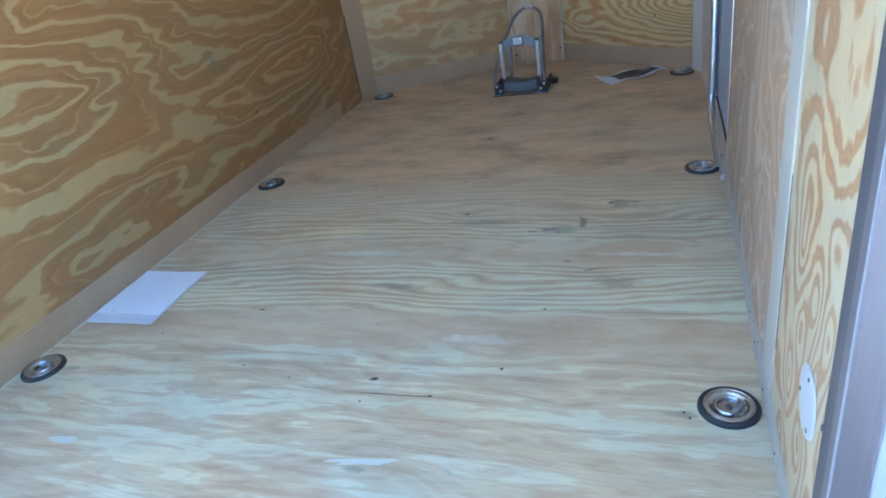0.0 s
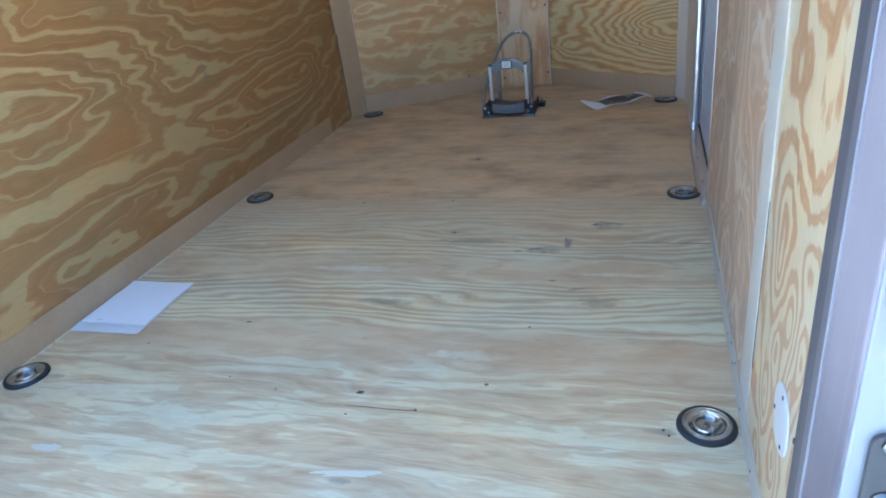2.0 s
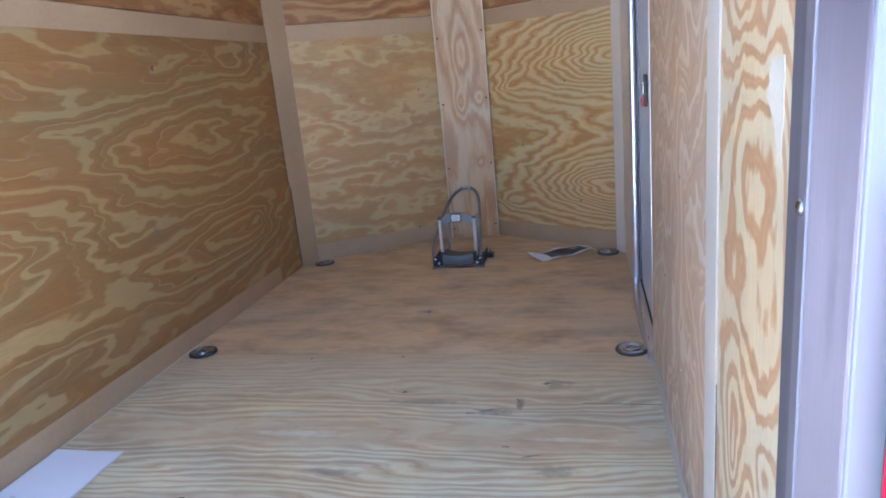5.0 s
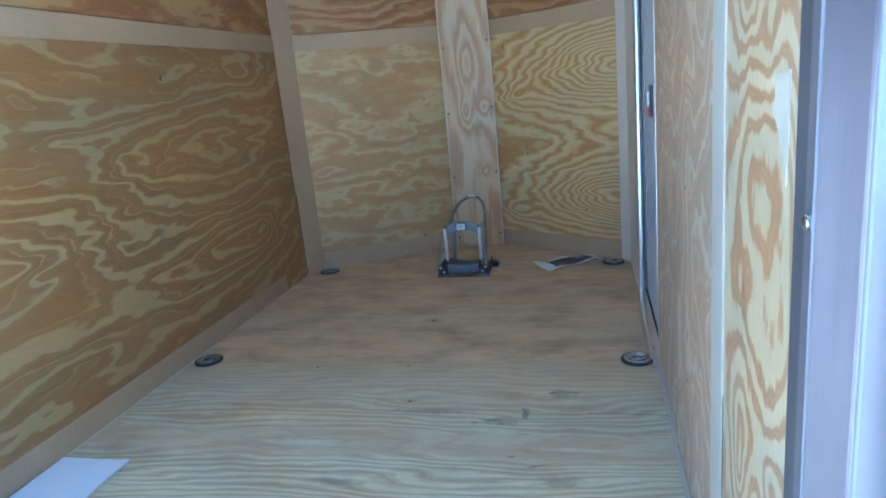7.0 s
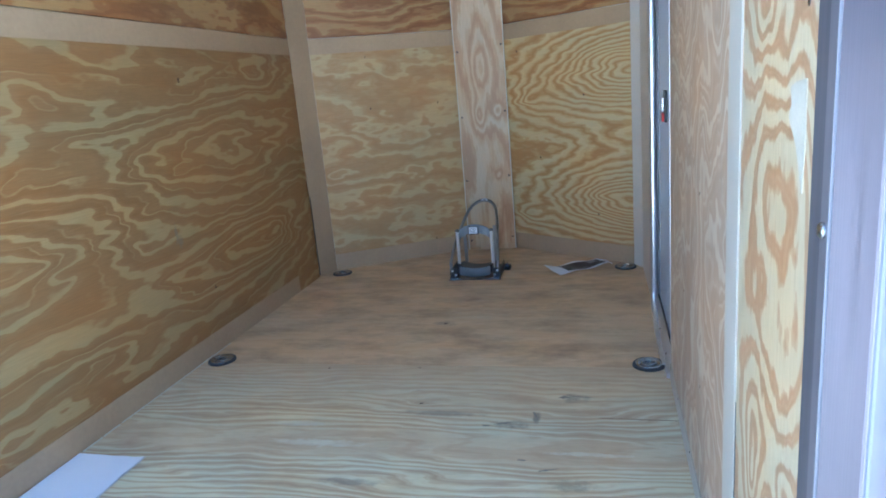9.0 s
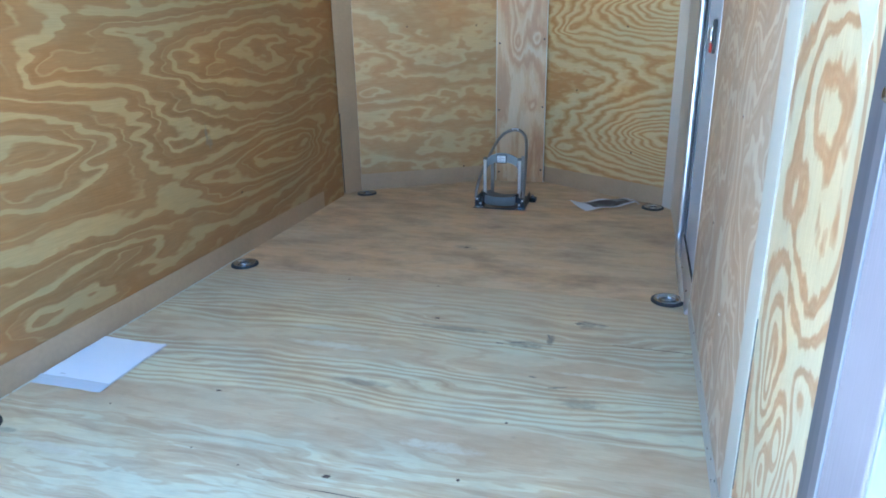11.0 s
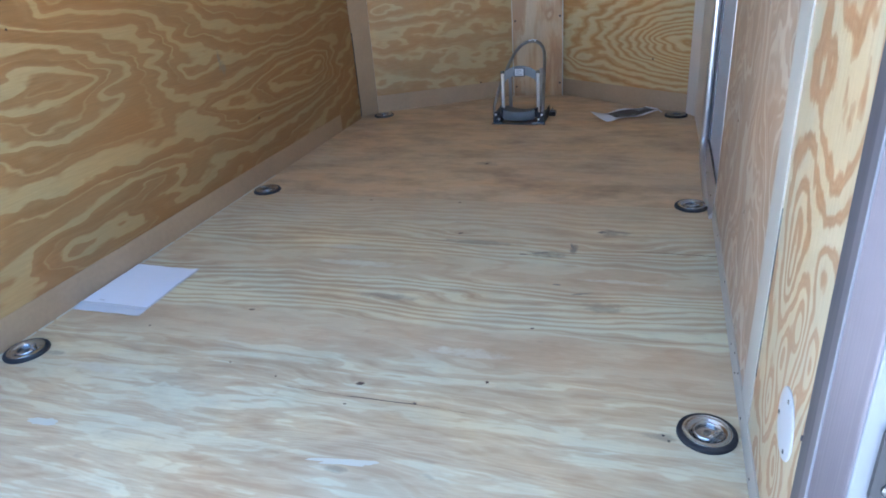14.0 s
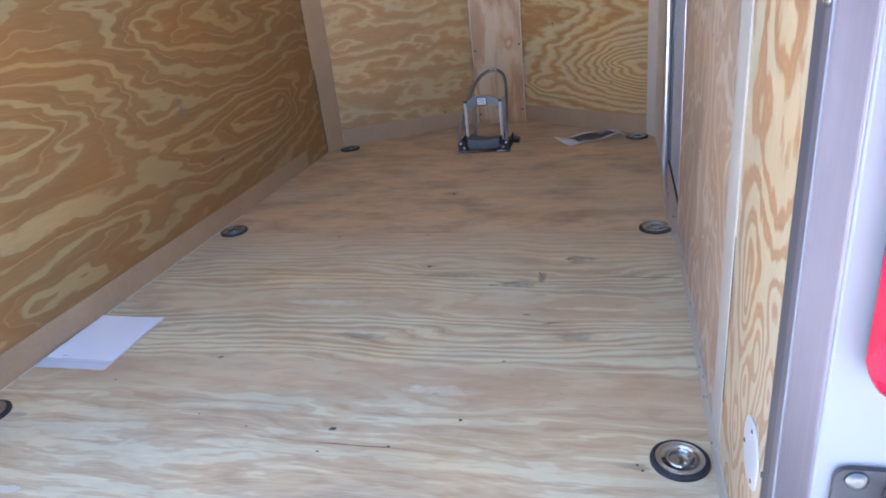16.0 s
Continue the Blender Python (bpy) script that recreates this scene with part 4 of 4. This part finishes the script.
    # short length of brighter zinc over the hoop's top
    part("hoop_top", pipe([(0.006, 0.3130, 0.3602), (0.026, 0.316, 0.3620), (0.044, 0.3130, 0.3595)], 0.0083, 12), M["post_zinc"], c, "bright top of the hoop", True)
    # thin dark strip along the floor under the front feet
    part("front_strip", box(-0.136, -0.006, 0.0005, 0.136, 0.010, 0.0042, 0.0008), M["dark_steel"], c)
    part("rear_plate", box(-0.125, 0.165, 0.0048, 0.125, 0.256, 0.011, 0.001), M["dark_steel"], c)
    part("lug", box(0.1305, 0.160, 0.0005, 0.164, 0.210, 0.024, 0.004), M["dark_steel"], c)
    part("bolt", turned([(0.008, 0), (0.008, 0.008), (0.004, 0.009), (0.004, 0.016), (0, 0.016)], 6), M["zinc"], c, "bright bolt", m=pose(0.147, 0.185, 0.024))
    return c


wheel_chock()


# ---- papers on the floor ----
def sheet(w, h, lift, thick, nx=14, ny=10, span=(0.0, 1.0, 0.0, 1.0), rise=0.0, taper=0.0):
    """A thin sheet over w by h whose height is lift(s, t), s and t from 0 to 1."""
    bm = bmesh.new()
    grid = []
    for layer in (0, 1):
        for i in range(nx + 1):
            for j in range(ny + 1):
                s_, t_ = span[0] + (span[1] - span[0]) * i / nx, span[2] + (span[3] - span[2]) * j / ny
                grid.append(bm.verts.new((s_ * w, t_ * h * (1 - taper * s_), lift(s_, t_) + rise + thick * layer)))
    at = lambda l, i, j: grid[l * (nx + 1) * (ny + 1) + i * (ny + 1) + j]
    for i in range(nx):
        for j in range(ny):
            bm.faces.new((at(1, i, j), at(1, i + 1, j), at(1, i + 1, j + 1), at(1, i, j + 1)))
            bm.faces.new((at(0, i, j), at(0, i, j + 1), at(0, i + 1, j + 1), at(0, i + 1, j)))
    for i in range(nx):
        for j, a_, b_ in ((0, 0, 1), (ny, 1, 0)):
            bm.faces.new((at(a_, i, j), at(a_, i + 1, j), at(b_, i + 1, j), at(b_, i, j)))
    for j in range(ny):
        for i, a_, b_ in ((0, 1, 0), (nx, 0, 1)):
            bm.faces.new((at(a_, i, j), at(a_, i, j + 1), at(b_, i, j + 1), at(b_, i, j)))
    return bm


def ripple(s_, t_):
    return 0.0034 + 0.0016 * math.sin(3.1 * s_ + 2.0 * t_) + 0.0012 * math.sin(6.0 * t_ - 2.0 * s_) + 0.0007 * math.sin(19 * s_ + 13 * t_) + 0.0005 * math.sin(31 * t_ - 17 * s_) + 0.004 * max(0, s_ - 0.8) * t_


pouch = thing("document_pouch", pose(0.010, 0.201, 0.0012, 0, 0, 0.6), "white sheet of paper in a clear plastic pouch on the floor", "document")
part("paper_sheet", sheet(0.222, 0.243, ripple, 0.0004, rise=0.0012), M["paper"], pouch, "white paper", True, pose(0.0, 0.037, 0))
part("pouch_film", sheet(0.226, 0.282, ripple, 0.0004, rise=-0.0009), M["film"], pouch, "clear plastic film", True)
part("pouch_seam", sheet(0.225, 0.012, lambda s_, t_: ripple(s_, t_ * 0.1), 0.0007, 14, 2, rise=0.0032), M["film"], pouch, "folded plastic flap", True, pose(0, 0.026, 0))


def curl(s_, t_):
    return 0.003 + 0.020 * max(0, s_ - 0.30) ** 1.4 + 0.008 * math.sin(5 * s_ + 1.5 * t_) ** 2 + 0.006 * math.sin(11 * s_ - 4 * t_) * t_ * (1 - 0.5 * s_) + 0.003


leaflet = thing("leaflet", pose(1.352, 2.248, 0.0, 0, 0, 32), "crumpled printed leaflet in clear wrap on the floor by the nose", "leaflet")
part("white_border", sheet(0.285, 0.182, curl, 0.0006, 26, 12, taper=0.35), M["paper"], leaflet, "white paper border", True)
part("print_field", sheet(0.285, 0.182, curl, 0.0005, 26, 12, (0.20, 0.96, 0.12, 0.87), 0.0009, 0.35), M["print"], leaflet, "dark printed picture area", True)
part("print_patch", sheet(0.285, 0.182, curl, 0.0005, 10, 6, (0.72, 0.86, 0.42, 0.78), 0.0017, 0.35), M["ink"], leaflet, "paler patch in the picture", True)
part("print_bar", sheet(0.285, 0.182, curl, 0.0005, 10, 3, (0.30, 0.62, 0.22, 0.27), 0.0017, 0.35), M["ink"], leaflet, "", True)
part("wrap_tail", pipe([(0.265, 0.080, 0.022), (0.285, 0.075, 0.024), (0.305, 0.06, 0.020), (0.325, 0.03, 0.004)], 0.0020, 6), M["paper"], leaflet, "thin twisted end of the wrap", True)

# ---- knots, cracks and scuffs of the sheets ----
for k, (x, y, rx_, ry_) in enumerate(((0.965, 0.042, 0.013, 0.008), (1.107, 0.0, 0.006, 0.005), (0.975, 0.862, 0.011, 0.007), (0.897, 1.579, 0.013, 0.012), (0.536, 0.294, 0.011, 0.005), (0.553, 1.118, 0.007, 0.005),
                                       (1.24, 0.10, 0.006, 0.006), (0.226, 0.487, 0.003, 0.004), (0.62, 0.06, 0.004, 0.003), (0.76, 0.03, 0.004, 0.003), (0.96, -0.03, 0.005, 0.003), (0.30, 0.17, 0.005, 0.004), (0.90, 1.13, 0.008, 0.004), (1.30, 0.33, 0.006, 0.004),)):
    disc_mark("knot", x, y, rx_ * 0.75, ry_ * 0.75, 0.2, M["knot"], floor, 20 + k)
for k, (x, y, rx_, ry_) in enumerate(((1.035, -0.189, 0.076, 0.009), (0.33, -0.216, 0.046, 0.012))):
    disc_mark("filler_patch", x, y, rx_, ry_, 0.13, M["filler"], floor, 80 + k, 0.0004, None, 0.6)
for k, (x, y, rx_, ry_, turn) in enumerate(((1.346, 0.800, 0.0055, 0.032, 0.28), (1.470, 0.932, 0.055, 0.0028, -0.12), (1.425, 0.925, 0.020, 0.010, 0.1), (1.255, 0.752, 0.030, 0.007, 0.2), (1.205, 0.735, 0.016, 0.006, -0.1), (1.400, 0.520, 0.030, 0.004, 0.3), (1.330, 0.560, 0.014, 0.005, 0.0))):
    disc_mark("scuff", x, y, rx_, ry_, turn, M["scuff"], floor, 160 + k, 0.0003, None, 0.45)
for x, y in ((1.105, 0.001), (1.602, 0.004), (1.612, -0.010)):
    part("nail", turned([(0.0026, -0.001), (0.0025, 0.0006), (0.0010, 0.0010), (0, 0.0007)], 10), M["zinc"] if x < 1.2 else M["nail"], floor, m=pose(x, y, 0))
crack = [(0.950, -0.0040), (0.985, -0.0022), (1.045, -0.0030), (1.103, -0.0014), (1.103, -0.0036), (1.045, -0.0048), (0.985, -0.0042), (0.950, -0.0050)]
part("crack", prism(crack, -0.0006, 0.0006), M["knot"], floor)
part("crack", prism([(0.80, 0.0012), (0.87, 0.0000), (0.950, -0.0042), (0.950, -0.0048), (0.87, -0.0007), (0.80, 0.0008)], -0.0006, 0.0005), M["edge"], floor)
part("crack", prism([(1.105, -0.0025), (1.16, -0.0046), (1.22, -0.0078), (1.22, -0.0082), (1.16, -0.0053), (1.105, -0.0034)], -0.0006, 0.0005), M["edge"], floor)
part("crack", prism([(1.53, 0.7985), (1.757, 0.7965), (1.757, 0.7945), (1.53, 0.7975)], -0.0006, 0.0006), M["knot"], floor)
for k, (y, z, ry_, rz_) in enumerate(((1.324, 0.262, 0.006, 0.007), (1.317, 1.092, 0.007, 0.012), (0.30, 0.75, 0.004, 0.004))):
    disc_mark("knot", 0, 0, ry_, rz_, 0.1, M["knot"], wall_left, 100 + k, 0.0006, pose(y, 0, z, 90))
for k, (x, z) in enumerate(((0.30, 0.90), (0.70, 0.90), (0.62, 0.10), (0.30, 1.18))):
    disc_mark("knot", 0, 0, 0.004, 0.007, 0.1, M["knot"], wall_nose_left, 120 + k, 0.0006, pose(x, 0, z, 90))
for k, (x, z) in enumerate(((0.55, 0.88), (0.12, 1.14), (0.62, 0.25), (0.25, 0.55))):
    disc_mark("knot", 0, 0, 0.005, 0.007, 0.1, M["knot"], wall_nose_right, 140 + k, 0.0006, pose(x, 0, z, 90))
